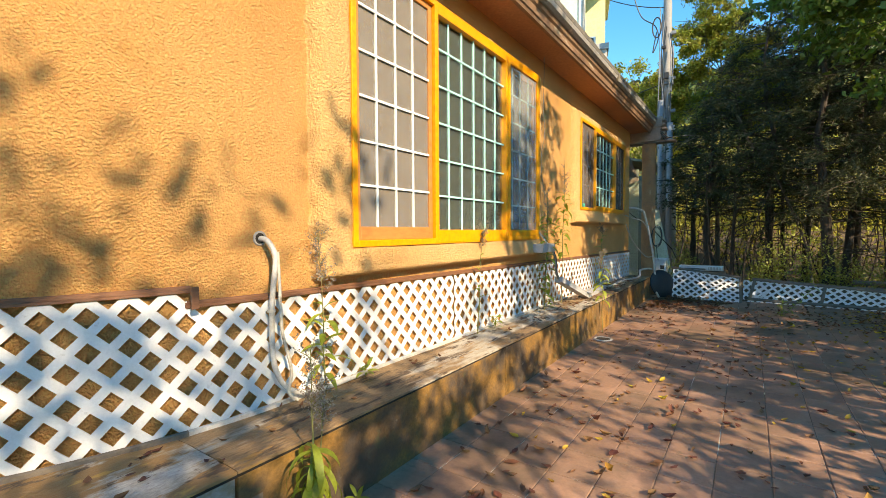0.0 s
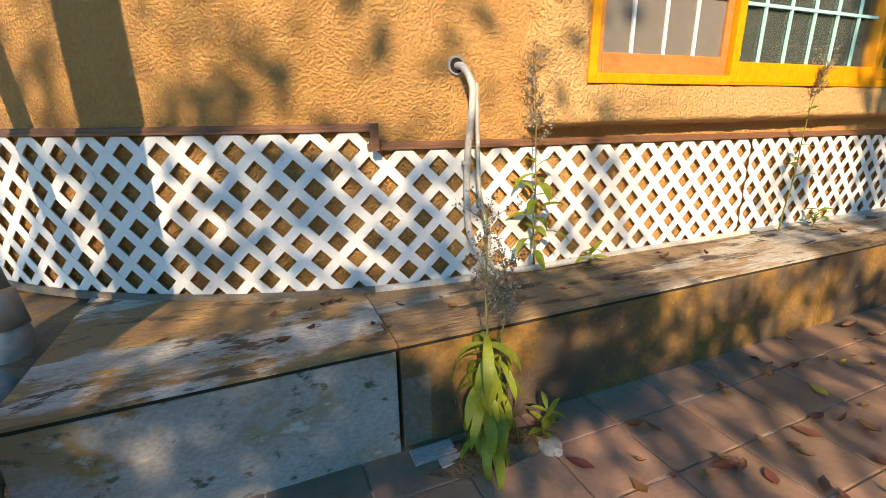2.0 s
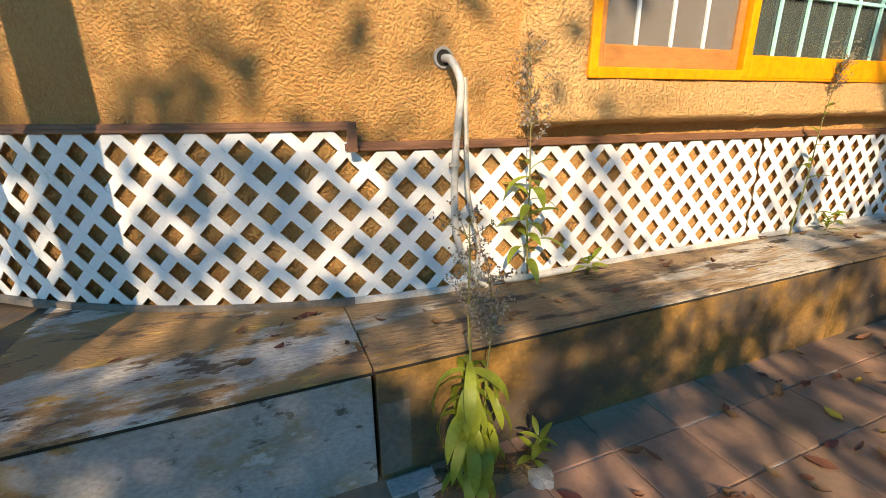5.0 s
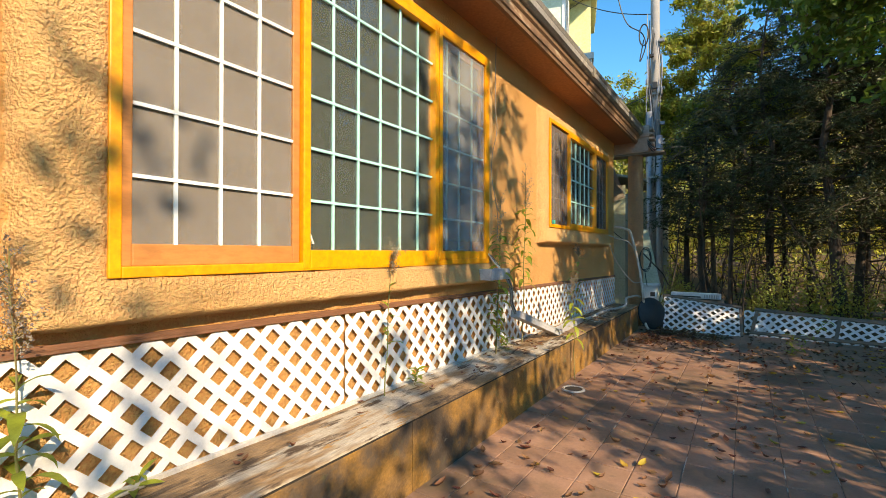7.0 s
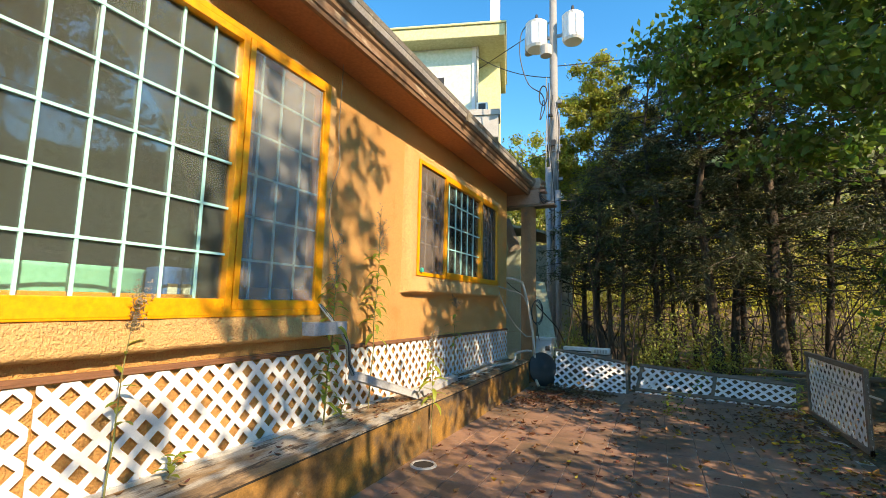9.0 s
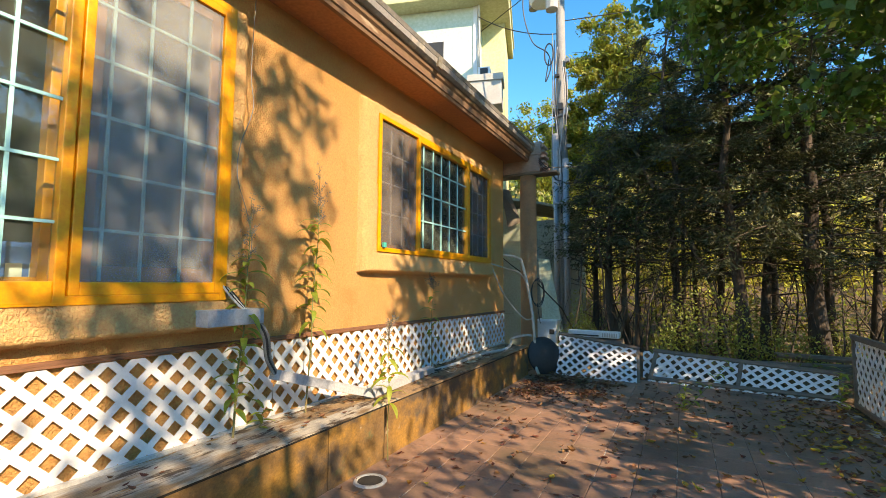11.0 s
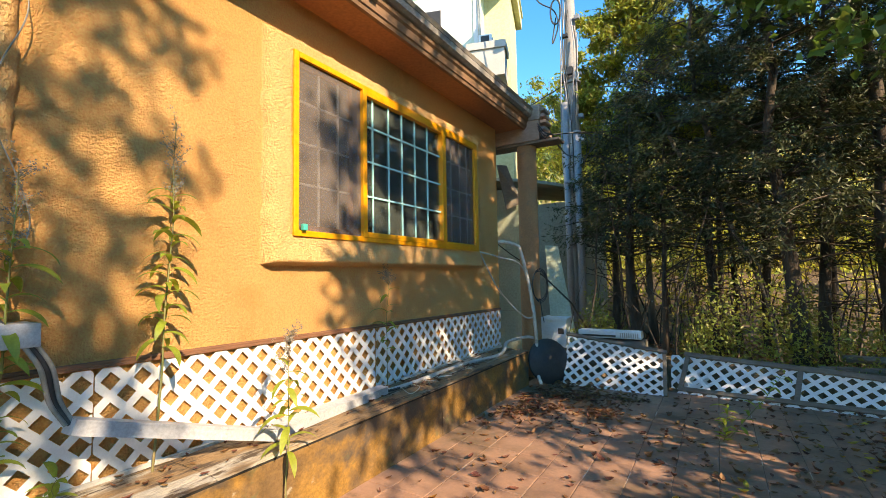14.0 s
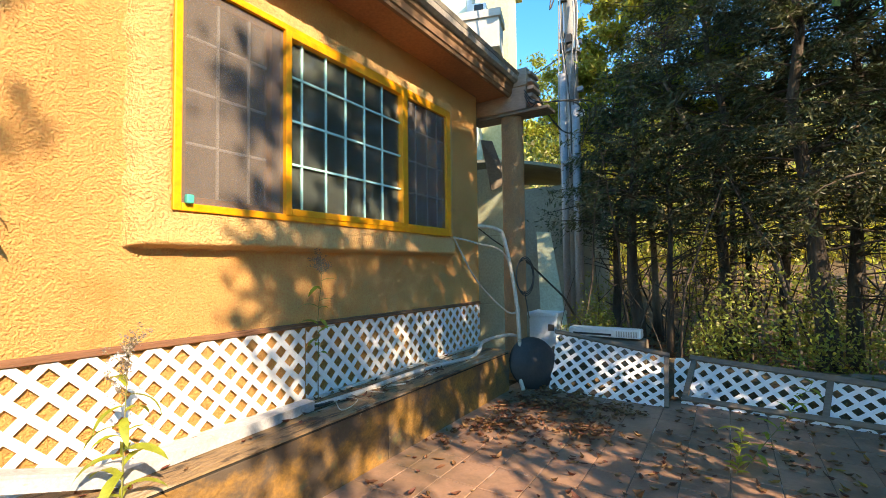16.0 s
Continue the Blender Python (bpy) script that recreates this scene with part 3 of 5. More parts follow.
def build_near_column():
    col = thing("porch_column", (-1.64, -0.31, 0), "round orange stucco column under the near end of the eaves", "column", kind="structure")
    n = 22
    bm = bmesh.new()
    rings = []
    for z in [i * 0.25 for i in range(15)] + [3.70]:
        r = 0.155 + 0.004 * noise.noise((z * 2, 5, 0))
        rings.append([bm.verts.new((-1.64 + r * math.cos(2 * math.pi * k / n), -0.31 + r * math.sin(2 * math.pi * k / n), z - 0.02)) for k in range(n)])
    for a, b in zip(rings, rings[1:]):
        for k in range(n):
            bm.faces.new((a[k], a[(k + 1) % n], b[(k + 1) % n], b[k]))
    part("shaft", bm, COLUMN, col, smooth=True)
    part("capital", box(-2.1, -1.44, -0.48, -0.14, 3.68, 3.895, 0.012), BEAM, col, "peeling brown-grey beam end")


build_near_column()


def build_porch_post():
    post = thing("porch_column", (-2.04, 11.97, 0), "round orange stucco porch column", "column", kind="structure")
    n = 22
    bm = bmesh.new()
    rings = []
    for z in [i * 0.25 for i in range(15)] + [3.70]:
        r = 0.155 + 0.004 * noise.noise((z * 2, 1, 0))
        rings.append([bm.verts.new((-2.01 + r * math.cos(2 * math.pi * k / n), 11.97 + r * math.sin(2 * math.pi * k / n), z)) for k in range(n)])
    for a, b in zip(rings, rings[1:]):
        for k in range(n):
            bm.faces.new((a[k], a[(k + 1) % n], b[(k + 1) % n], b[k]))
    part("shaft", bm, COLUMN, post, smooth=True)
    beam = thing("beam", (-2.0, 11.9, 3.7), "peeling brown-grey beam end resting on the column", "beam", kind="structure")
    bm = box(-2.62, -1.72, 11.78, 12.12, 3.70, 4.02, 0.015)
    part("timber", bm, BEAM, beam)
    part("cap_board", box(-2.15, -1.70, 11.765, 12.13, 4.02, 4.26, 0.012), BEAM, beam)
    bm = bmesh.new()
    rnd = random.Random(3)
    for k in range(5):
        z = 3.76 + k * 0.1
        box(-1.715, -1.58 - rnd.uniform(0, 0.1), 11.80, 12.08, z, z + 0.05, 0.008, bm)
    part("broken_laths", bm, BEAM, beam, "broken brown laths")
    part("underside", box(-2.6, -1.42, 11.80, 12.10, 3.655, 3.697, 0.006), WOOD_DARK, beam)
    for k in range(3):
        solid("hanging_cable", tube(smooth_path([(-1.74, 11.78, 3.95 - k * 0.04), (-1.62, 11.72, 3.78 - 0.05 * k), (-1.5, 11.8, 3.74), (-1.2 + 0.1 * k, 12.6, 3.85), (-1.9, 15.2, 3.9 + 0.1 * k)]), 0.008, 5),
              DARK, "black cable slung from the beam to the pole", "cable", group="cables at the beam")


build_porch_post()


# ---- ledge ----
def build_ledge():
    ledge = thing("ledge", (-2.1, 5, 0), "low stained concrete ledge along the house wall", "ledge", kind="structure")

    def foot(y):
        return wall_at(y, 0.0, 0).x if y >= Y0 else min(XW, XW - RAD + math.sqrt(max(0.01, RAD ** 2 - (Y0 - y) ** 2)))
    for name, y0, y1, mat, lab in (("front_panel", -0.06, 1.135, LEDGE_GREY, "flaking grey-painted front"), ("front_panel", 1.15, 3.845, LEDGE, "ochre stained front"),
                                   ("front_panel", 3.853, 6.32, LEDGE, "ochre stained front"), ("front_panel", 6.328, 8.97, LEDGE, "ochre stained front"),
                                   ("front_panel", 8.978, 11.35, LEDGE, "ochre stained front")):
        part(name, box(-2.02, -1.845, y0, y1, -0.05, 0.456, 0.006), mat, ledge, lab)
    part("bare_patch", box(-1.86, -1.843, 1.152, 1.27, 0.02, 0.33, 0.001), WOOD_DARK, ledge, "dark patch where the facing broke away")
    part("core", box(-2.36, -2.025, -0.04, 11.34, -0.05, 0.455), LEDGE, ledge)
    # almost flush black strip that paints the shade under the cap slabs
    part("shadow_gap", box(-2.3, -1.8475, -0.055, 11.345, 0.4565, 0.477), HOLE_SHADE, ledge)
    for y0, y1, mat, lab in ((-0.075, 1.136, CAP, "grey-white worn painted cap slab"), (1.142, 3.9, CAP_OLD, "weathered bare cap slab"), (3.906, 6.6, CAP_OLD, "weathered bare cap slab"),
                             (6.606, 9.2, CAP_OLD, "weathered bare cap slab"), (9.206, 11.36, CAP_OLD, "weathered bare cap slab")):
        bm = bmesh.new()
        n = max(8, int((y1 - y0) / 0.12))
        rows = []
        for i in range(n + 1):
            y = y0 + (y1 - y0) * i / n
            xi = foot(y) - 0.02
            row = []
            for k in range(9):
                x = xi + (-1.835 - xi) * k / 8
                row.append(bm.verts.new((x, y, 0.497 + 0.006 * noise.noise((x * 7, y * 4, 1)) - (0.006 if k == 8 else 0))))
            row.append(bm.verts.new((-1.832, y, 0.478)))
            row.append(bm.verts.new((xi, y, 0.478)))
            rows.append(row)
        for a, b in zip(rows, rows[1:]):
            m = len(a)
            for k in range(m):
                bm.faces.new((a[k], a[(k + 1) % m], b[(k + 1) % m], b[k]))
        bm.faces.new(rows[0])
        bm.faces.new(rows[-1][::-1])
        part("cap_slab", bm, mat, ledge, lab)
    # apron under the curved wall
    bm = bmesh.new()
    rows = []
    for i in range(19):
        s = 1.6 - i * 0.2
        p, q = wall_at(s, 0.0, 0), wall_at(s, (0.40 if s < -0.15 else 0.62) if s < 0.3 else 0.12, 0)
        rows.append([bm.verts.new((p.x, p.y, 0.474)), bm.verts.new((q.x, q.y, 0.474)), bm.verts.new((q.x, q.y, 0.1)), bm.verts.new((p.x, p.y, 0.1))])
    for a, b in zip(rows, rows[1:]):
        for k in range(4):
            bm.faces.new((a[k], b[k], b[(k + 1) % 4], a[(k + 1) % 4]))
    part("apron", bm, LEDGE, ledge, "brown stained apron beside the curved wall")


build_ledge()


# ---- lattice ----
PITCH, STRIP = 0.1625, 0.0625


def lattice(parent, place, s0, s1, z0, ztop, thick=0.005, segs=1, phase=1.371):
    """One moulded sheet: slats at both slants between s0 and s1, from z0 up to ztop(s), cut across the topmost
    crossings; place(s, off, z) gives the world point."""
    zt = max(ztop(s0), ztop(s1))
    h, lean, cut = zt - z0, PITCH / 0.167, 0.007
    first = math.floor((s0 - h - phase) / PITCH) - 1
    last = math.ceil((s1 + h - phase) / PITCH) + 1
    for way in (1, -1):
        for i in range(first, last + 1):
            head = phase + i * PITCH - way * cut   # where the slat's middle meets the top
            ends = (head - way * h * lean, head)
            if max(ends) + STRIP / 2 <= s0 or min(ends) - STRIP / 2 >= s1:
                continue
            inside = min(ends) - STRIP / 2 >= s0 and max(ends) + STRIP / 2 <= s1
            steps = segs if inside else 56
            lines = []
            for k in range(steps + 1):
                f = k / steps
                s = head - way * h * lean * (1 - f)
                a, b = max(s0, min(s1, s - STRIP / 2)), max(s0, min(s1, s + STRIP / 2))
                if b - a > 1e-4:
                    lines.append((a, b, f))
            if len(lines) < 2 or (lines[-1][2] - lines[0][2]) * h < 0.02:
                continue
            o0 = 0.0 if way > 0 else 0.0012
            bm = bmesh.new()
            rows = [[bm.verts.new(place(q, o, z0 + (ztop(q) - z0) * f)) for q, o in ((a, o0), (b, o0), (b, o0 + thick), (a, o0 + thick))] for a, b, f in lines]
            for r, t in zip(rows, rows[1:]):
                for k in range(4):
                    bm.faces.new((r[k], r[(k + 1) % 4], t[(k + 1) % 4], t[k]))
            bm.faces.new(rows[0][::-1])
            bm.faces.new(rows[-1])
            bmesh.ops.remove_doubles(bm, verts=bm.verts, dist=1e-5)
            part("slat", bm, LATTICE, parent)


def low_top(s):
    return 1.161 - 0.0115 * (s - 1.37)


def build_wall_lattice():
    group = "lattice panels on the wall"
    a = thing("lattice_panel", (-2.4, 0.5, 0.5), "white plastic lattice bent round the curved wall", "lattice", group)
    lattice(a, lambda s, o, z: wall_at(s, 0.022 + o, z), -1.3, 1.2145, 0.502, lambda s: 1.246, segs=6, phase=1.126)
    spans = ((1.2145, 3.725, 1.371), (3.735, 6.213, 5.184), (6.221, 8.555, 7.108), (8.563, 11.54, 8.668))
    for k, (s0, s1, ph) in enumerate(spans):
        p = thing("lattice_panel", (-2.35, s0, 0.5), "white plastic lattice fixed along the stucco wall above the ledge", "lattice", group)
        off = 0.022 + 0.003 * (k % 2)
        lattice(p, lambda s, o, z: wall_at(s, off + o, z), s0, s1, 0.502, low_top, segs=6 if k == 0 else 1, phase=ph)
    # brown mouldings above
    def moulding(s0, s1, z, zf=None):
        bm = bmesh.new()
        rows = []
        n = max(2, int((s1 - s0) / 0.25))
        for i in range(n + 1):
            s = s0 + (s1 - s0) * i / n
            zz = z if zf is None else zf(s)
            rows.append([bm.verts.new(wall_at(s, o, zz + d)) for o, d in ((0, 0), (0.042, 0), (0.042, 0.012), (0.030, 0.016), (0.030, 0.026), (0.02, 0.034), (0, 0.034))])
        for r, t in zip(rows, rows[1:]):
            for k in range(7):
                bm.faces.new((r[k], t[k], t[(k + 1) % 7], r[(k + 1) % 7]))
        bm.faces.new(rows[0])
        bm.faces.new(rows[-1][::-1])
        return bm
    rail = thing("trim_rail", (-2.36, 1.2, 1.2), "brown wooden moulding along the top of the lattice", "moulding", kind="structure")
    part("rail", moulding(-1.9, 1.235, 1.250), TRIM, rail)
    part("rail", moulding(1.205, 11.56, 0, lambda s: low_top(s) + 0.006), TRIM, rail)
    part("step_block", box(XW + 0.04, XW + 0.055, 1.203, 1.24, 1.168, 1.284), TRIM, rail)
    foot = thing("baseboard", (-2.34, 5, 0.5), "thin grey batten at the foot of the lattice", "batten", kind="structure")
    for s0, s1, mat in ((-1.9, 1.2, WOOD_DARK), (1.2, 11.5, PIPE_WHITE)):
        bm = bmesh.new()
        rows = []
        n = int((s1 - s0) / 0.2)
        for i in range(n + 1):
            s = s0 + (s1 - s0) * i / n
            rows.append([bm.verts.new(wall_at(s, o, z)) for o, z in ((0.036, 0.488), (0.06, 0.488), (0.058, 0.516), (0.036, 0.52))])
        for r, t in zip(rows, rows[1:]):
            for k in range(4):
                bm.faces.new((r[k], t[k], t[(k + 1) % 4], r[(k + 1) % 4]))
        bm.faces.new(rows[0])
        bm.faces.new(rows[-1][::-1])
        part("batten", bm, mat, foot)


build_wall_lattice()


def leaning_panel(origin, along, up, length, left, right, label, rails="tblr", mullions=(), w=0.05, poke=0.0, phase=0.06):
    """A free lattice sheet with weathered timbers on it: origin is its foot corner, along and up lie in its plane;
    left and right are its heights at both ends; poke: how far the sheet hangs below the lower timber."""
    o, u, v = Vector(origin), Vector(along).normalized(), Vector(up).normalized()
    nrm = u.cross(v).normalized()
    p = thing("garden_lattice", o, label, "lattice", "lattice panels round the terrace")

    def put(s, off, z):
        return o + u * s + v * z + nrm * off

    def high(s):
        return left + (right - left) * s / length
    lattice(p, put, 0.0, length, 0.0, high, phase=phase)

    def bar(s0, s1, z0, z1, z2, z3, lift):
        bm = bmesh.new()
        n = 8
        rows = []
        for i in range(n + 1):
            f = i / n
            s, a, b = s0 + (s1 - s0) * f, z0 + (z2 - z0) * f, z1 + (z3 - z1) * f
            j = 0.004 * noise.noise((s * 6, a * 5, left * 9))
            rows.append([bm.verts.new(put(s, q, z + j)) for q, z in ((-0.012, a), (lift - 0.004, a), (lift, a + 0.005), (lift, b - 0.005), (lift - 0.004, b), (-0.012, b))])
        for r, t in zip(rows, rows[1:]):
            for k in range(6):
                bm.faces.new((r[k], r[(k + 1) % 6], t[(k + 1) % 6], t[k]))
        bm.faces.new(rows[0])
        bm.faces.new(rows[-1][::-1])
        return bm
    wood = "dark weathered timber"
    if "t" in rails:
        part("frame_rail", bar(-0.02, length + 0.01, left - 0.3 * w, left + 0.8 * w, right - 0.3 * w, right + 0.8 * w, 0.034), WOOD_DARK, p, wood)
    if "b" in rails:
        part("frame_rail", bar(0, length, poke, poke + w, poke, poke + w, 0.034), WOOD_DARK, p, wood)
    for s in [*([0.0] if "l" in rails else []), *mullions, *([length - w] if "r" in rails else [])]:
        part("frame_stile", bar(s, s + w, poke, high(s) - 0.3 * w, poke, high(s + w) - 0.3 * w, 0.029), WOOD_DARK, p, wood)
    return p


leaning_panel((-1.42, 11.60, 0.0), (1.345, -0.05, 0), (-0.03, 0.40, 0.56), 1.36, 0.80, 0.60, "white lattice panel slumped back under a dark timber", "tr", w=0.045)
leaning_panel((0.03, 11.80, 0.0), (1, -0.085, 0), (0.10, 0.26, 0.42), 2.42, 0.54, 0.40, "white lattice panel in a dark timber frame, leaning back", "tblr", (1.20,), 0.055, 0.03)
leaning_panel((-0.05, 11.97, 0.02), (0.6, 0.02, 0), (0, 0.2, 0.5), 0.45, 0.45, 0.45, "small white lattice offcut behind the panels", "")
leaning_panel((2.53, 11.35, 0.0), (0.0, -2.25, 0), (0.0, 0, 1), 2.2, 0.90, 0.90, "upright white lattice panel with a dark timber frame beside the terrace", "tblr", (), 0.06, 0.02)


solid("thin_stick", tube([(2.42, 10.35, 0.66), (2.50, 9.7, 0.655), (2.56, 8.9, 0.66)], 0.013, 6), PIPE_BEIGE, "thin pale stick lying through the upright lattice", "stick")


# ---- things along the wall ----
def build_wall_things():
    hose = thing("drain_hose", (-2.33, 1.65, 0.5), "greyed white drain hose hanging from a hole in the stucco wall", "hose")
    part("pipe", tube(smooth_path([(-2.40, 1.635, 1.53), (-2.33, 1.645, 1.52), (-2.29, 1.665, 1.46), (-2.285, 1.672, 1.38), (-2.30, 1.655, 1.15), (-2.30, 1.65, 0.95), (-2.30, 1.665, 0.76),
                                   (-2.29, 1.73, 0.62), (-2.27, 1.86, 0.545), (-2.265, 2.05, 0.53), (-2.28, 2.45, 0.527)]), 0.0165, 10), PIPE_WHITE, hose, smooth=True)
    part("thin_cable", tube(smooth_path([(-2.285, 1.69, 1.45), (-2.28, 1.70, 1.1), (-2.28, 1.71, 0.95), (-2.27, 1.76, 0.72), (-2.27, 1.74, 0.58), (-2.26, 1.80, 0.52)]), 0.010, 6), PIPE_BEIGE, hose)
    part("strap", tube([(-2.303, 1.652, 1.09), (-2.303, 1.652, 1.105)], 0.026, 10), PIPE_BEIGE, hose)
    n = 14
    bm = bmesh.new()
    ring = [[bm.verts.new((x, 1.635 + r * math.cos(2 * math.pi * k / n), 1.53 + r * math.sin(2 * math.pi * k / n))) for k in range(n)]
            for x, r in ((XW + 0.0, 0.046), (XW + 0.008, 0.042), (XW + 0.008, 0.034), (XW + 0.002, 0.032))]
    for a, b in zip(ring, ring[1:]):
        for k in range(n):
            bm.faces.new((a[k], a[(k + 1) % n], b[(k + 1) % n], b[k]))
    part("collar", bm, LEDGE_GREY, hose, "grey mortar ring")
    # the wall is not pierced; a black disc paints the shade inside
    part("wall_hole", tube([(XW + 0.001, 1.635, 1.53), (XW + 0.004, 1.635, 1.53)], 0.036, 12), HOLE_SHADE, hose, "flat dark disc painted as the shade inside the wall")

    spout = thing("downspout", (-2.25, -0.30, 0), "dirty grey plastic downpipe with an elbow at the ledge's end", "downpipe")
    part("pipe", tube([(-2.80, -0.72, 3.9), (-2.56, -0.36, 1.2), (-2.47, -0.23, 0.62)], 0.060, 14), PIPE_GREY, spout, smooth=True)
    part("socket", tube([(-2.488, -0.25, 0.70), (-2.465, -0.22, 0.555)], 0.070, 14), PIPE_GREY, spout, smooth=True)
    part("elbow", tube(smooth_path([(-2.47, -0.23, 0.60), (-2.45, -0.205, 0.52), (-2.36, -0.195, 0.44), (-2.22, -0.205, 0.33), (-2.06, -0.22, 0.20), (-1.98, -0.24, 0.05), (-1.97, -0.24, -0.06)]), 0.058, 14), PIPE_GREY, spout, smooth=True)
    part("socket", tube([(-2.13, -0.213, 0.26), (-2.04, -0.222, 0.18)], 0.068, 14), PIPE_GREY, spout, smooth=True)

    shelf = thing("cable_box", (-2.2, 5.7, 1.28), "galvanised metal cable box fixed under the window", "box")
    part("body", box(-2.33, -2.13, 5.48, 5.92, 1.285, 1.395, 0.006), DUCT, shelf)
    for k in range(4):
        part("cable", tube(smooth_path([(-2.31, 5.66 + 0.012 * k, 1.62 - 0.02 * k), (-2.25, 5.69 + 0.012 * k, 1.52), (-2.19, 5.76 + 0.01 * k, 1.41), (-2.17, 5.80, 1.39)]), 0.008, 6), DARK if k % 2 else PIPE_WHITE, shelf)
    for k in range(3):
        part("cable", tube(smooth_path([(-2.15, 5.86 + 0.022 * k, 1.30), (-2.13, 5.92 + 0.022 * k, 1.18), (-2.14, 5.96 + 0.02 * k, 1.02), (-2.12, 6.02 + 0.015 * k, 0.90)]), 0.011, 8), DARK if k == 1 else PIPE_GREY, shelf)
    duct = thing("cable_duct", (-2.1, 6.6, 0.5), "grey metal cable duct slanting down to the ledge", "duct", "cable ducts")

    def trough(p, q, w, h):
        p, q = Vector(p), Vector(q)
        d = (q - p).normalized()
        side = Vector((1, 0, 0))
        up = side.cross(d) * -1
        up = up if up.z > 0 else -up
        bm = bmesh.new()
        prof = ((-w, 0), (w, 0), (w, h - 0.012), (w + 0.004, h - 0.012), (w + 0.004, h), (-w - 0.004, h), (-w - 0.004, h - 0.012), (-w, h - 0.012))
        ra = [bm.verts.new(p + side * a + up * b) for a, b in prof]
        rb = [bm.verts.new(q + side * a + up * b) for a, b in prof]
        for k in range(8):
            bm.faces.new((ra[k], ra[(k + 1) % 8], rb[(k + 1) % 8], rb[k]))
        bm.faces.new(ra)
        bm.faces.new(rb[::-1])
        return bm
    part("trough", trough((-2.12, 6.02, 0.86), (-2.06, 7.12, 0.50), 0.055, 0.075), DUCT, duct)
    part("end_cable", tube(smooth_path([(-2.06, 7.10, 0.54), (-2.05, 7.16, 0.53), (-2.07, 7.2, 0.52)]), 0.014, 6), DARK, duct)
    duct = thing("cable_duct", (-2.1, 7.8, 0.5), "grey metal cable duct lying on the ledge", "duct", "cable ducts")
    part("trough", trough((-2.07, 7.10, 0.50), (-2.14, 8.42, 0.505), 0.05, 0.07), DUCT, duct)
    part("end_cable", tube(smooth_path([(-2.12, 8.40, 0.53), (-2.10, 8.55, 0.52), (-2.14, 8.8, 0.515)]), 0.012, 6), DARK, duct)

    wire = thing("window_wire", (-2.3, 5.8, 2.5), "thin grey wire hanging down the wall beside the window", "wire")
    part("wire", tube(smooth_path([(-2.27, 5.86, 3.9), (-2.272, 5.84, 3.2), (-2.26, 5.86, 2.9), (-2.27, 5.77, 2.6), (-2.262, 5.75, 2.35), (-2.26, 5.84, 2.1), (-2.27, 5.90, 1.9), (-2.27, 5.885, 1.75)]), 0.0035, 5), PIPE_GREY, wire)

    hose = thing("white_hose", (-2.0, 10, 0.5), "white plastic hose lying along the ledge", "hose")
    part("pipe", tube(smooth_path([(-2.15, 8.30, 0.515), (-2.10, 8.9, 0.52), (-2.12, 9.6, 0.52), (-2.05, 10.2, 0.522), (-1.97, 10.6, 0.53), (-1.96, 10.78, 0.58), (-1.99, 10.9, 0.64), (-2.0, 11.15, 0.655), (-1.92, 11.5, 0.66), (-1.86, 11.62, 0.64)]), 0.022, 9),
         PIPE_WHITE, hose, smooth=True)
    pole = thing("bent_pipe", (-1.7, 11.6, 0), "beige plastic pipe leaning against the porch column", "pipe")
    part("pipe", tube(smooth_path([(-1.66, 11.36, 0.02), (-1.74, 11.45, 0.18), (-1.80, 11.58, 0.75), (-1.90, 11.66, 1.35), (-2.05, 11.70, 1.95), (-2.12, 11.70, 2.05), (-2.25, 11.64, 2.10), (-2.40, 11.59, 2.12)]), 0.026, 9), PIPE_BEIGE, pole, smooth=True)
    for k in range(2):
        c = thing("wall_wire", (-2.3, 11.4, 1.6), "grey wire drooping from the wall's end", "wire", "wires at the wall's end")
        part("wire", tube(smooth_path([(-2.37, 10.9, 1.93), (-2.25, 11.3, 1.86 - 0.5 * k), (-2.02, 11.68, 1.70 - 0.75 * k), (-1.83, 11.68, 0.95)]), 0.012, 6), PIPE_BEIGE, c)
    rng = random.Random(8)
    heap = thing("wire_tangle", (-2.0, 9.4, 0.5), "loose grey wires and dry stalks on the ledge", "wire")
    for k in range(9):
        y = rng.uniform(8.6, 10.2)
        part("strand", tube(smooth_path([(-2.2 + rng.uniform(0, 0.3), y + rng.uniform(-0.25, 0.25), 0.508 + rng.uniform(0, 0.02)) for _ in range(4)]), 0.004, 4), PIPE_BEIGE if k % 2 else TRIM, heap)
    coil = thing("cable_coil", (-1.85, 11.98, 1.3), "black cable coil hanging on the porch column", "cable coil")
    for k in range(3):
        part("loop", tube([(-1.80 + 0.015 * k + 0.10 * math.cos(a), 11.80 - 0.02 * k + 0.06 * math.cos(a), 1.42 + (0.22 + 0.02 * k) * math.sin(a)) for a in [2 * math.pi * i / 20 for i in range(21)]], 0.007, 5), DARK, coil)
    part("tail", tube(smooth_path([(-1.80, 11.80, 1.22), (-1.78, 11.83, 1.0), (-1.76, 11.85, 0.85)]), 0.007, 5), DARK, coil)

    # black basin leaning at the ledge's end
    bm = bmesh.new()
    n = 28
    c, ax = Vector((-1.62, 11.62, 0.31)), Vector((0.95, -0.85, 0.35)).normalized()
    u = ax.orthogonal().normalized()
    w = ax.cross(u)
    rings = []
    for r, d in ((0.02, 0.075), (0.14, 0.07), (0.25, 0.04), (0.32, 0.0), (0.335, -0.015), (0.31, -0.02), (0.2, 0.02), (0.02, 0.05)):
        rings.append([bm.verts.new(c + (u * math.cos(2 * math.pi * k / n) + w * math.sin(2 * math.pi * k / n)) * r + ax * d) for k in range(n)])
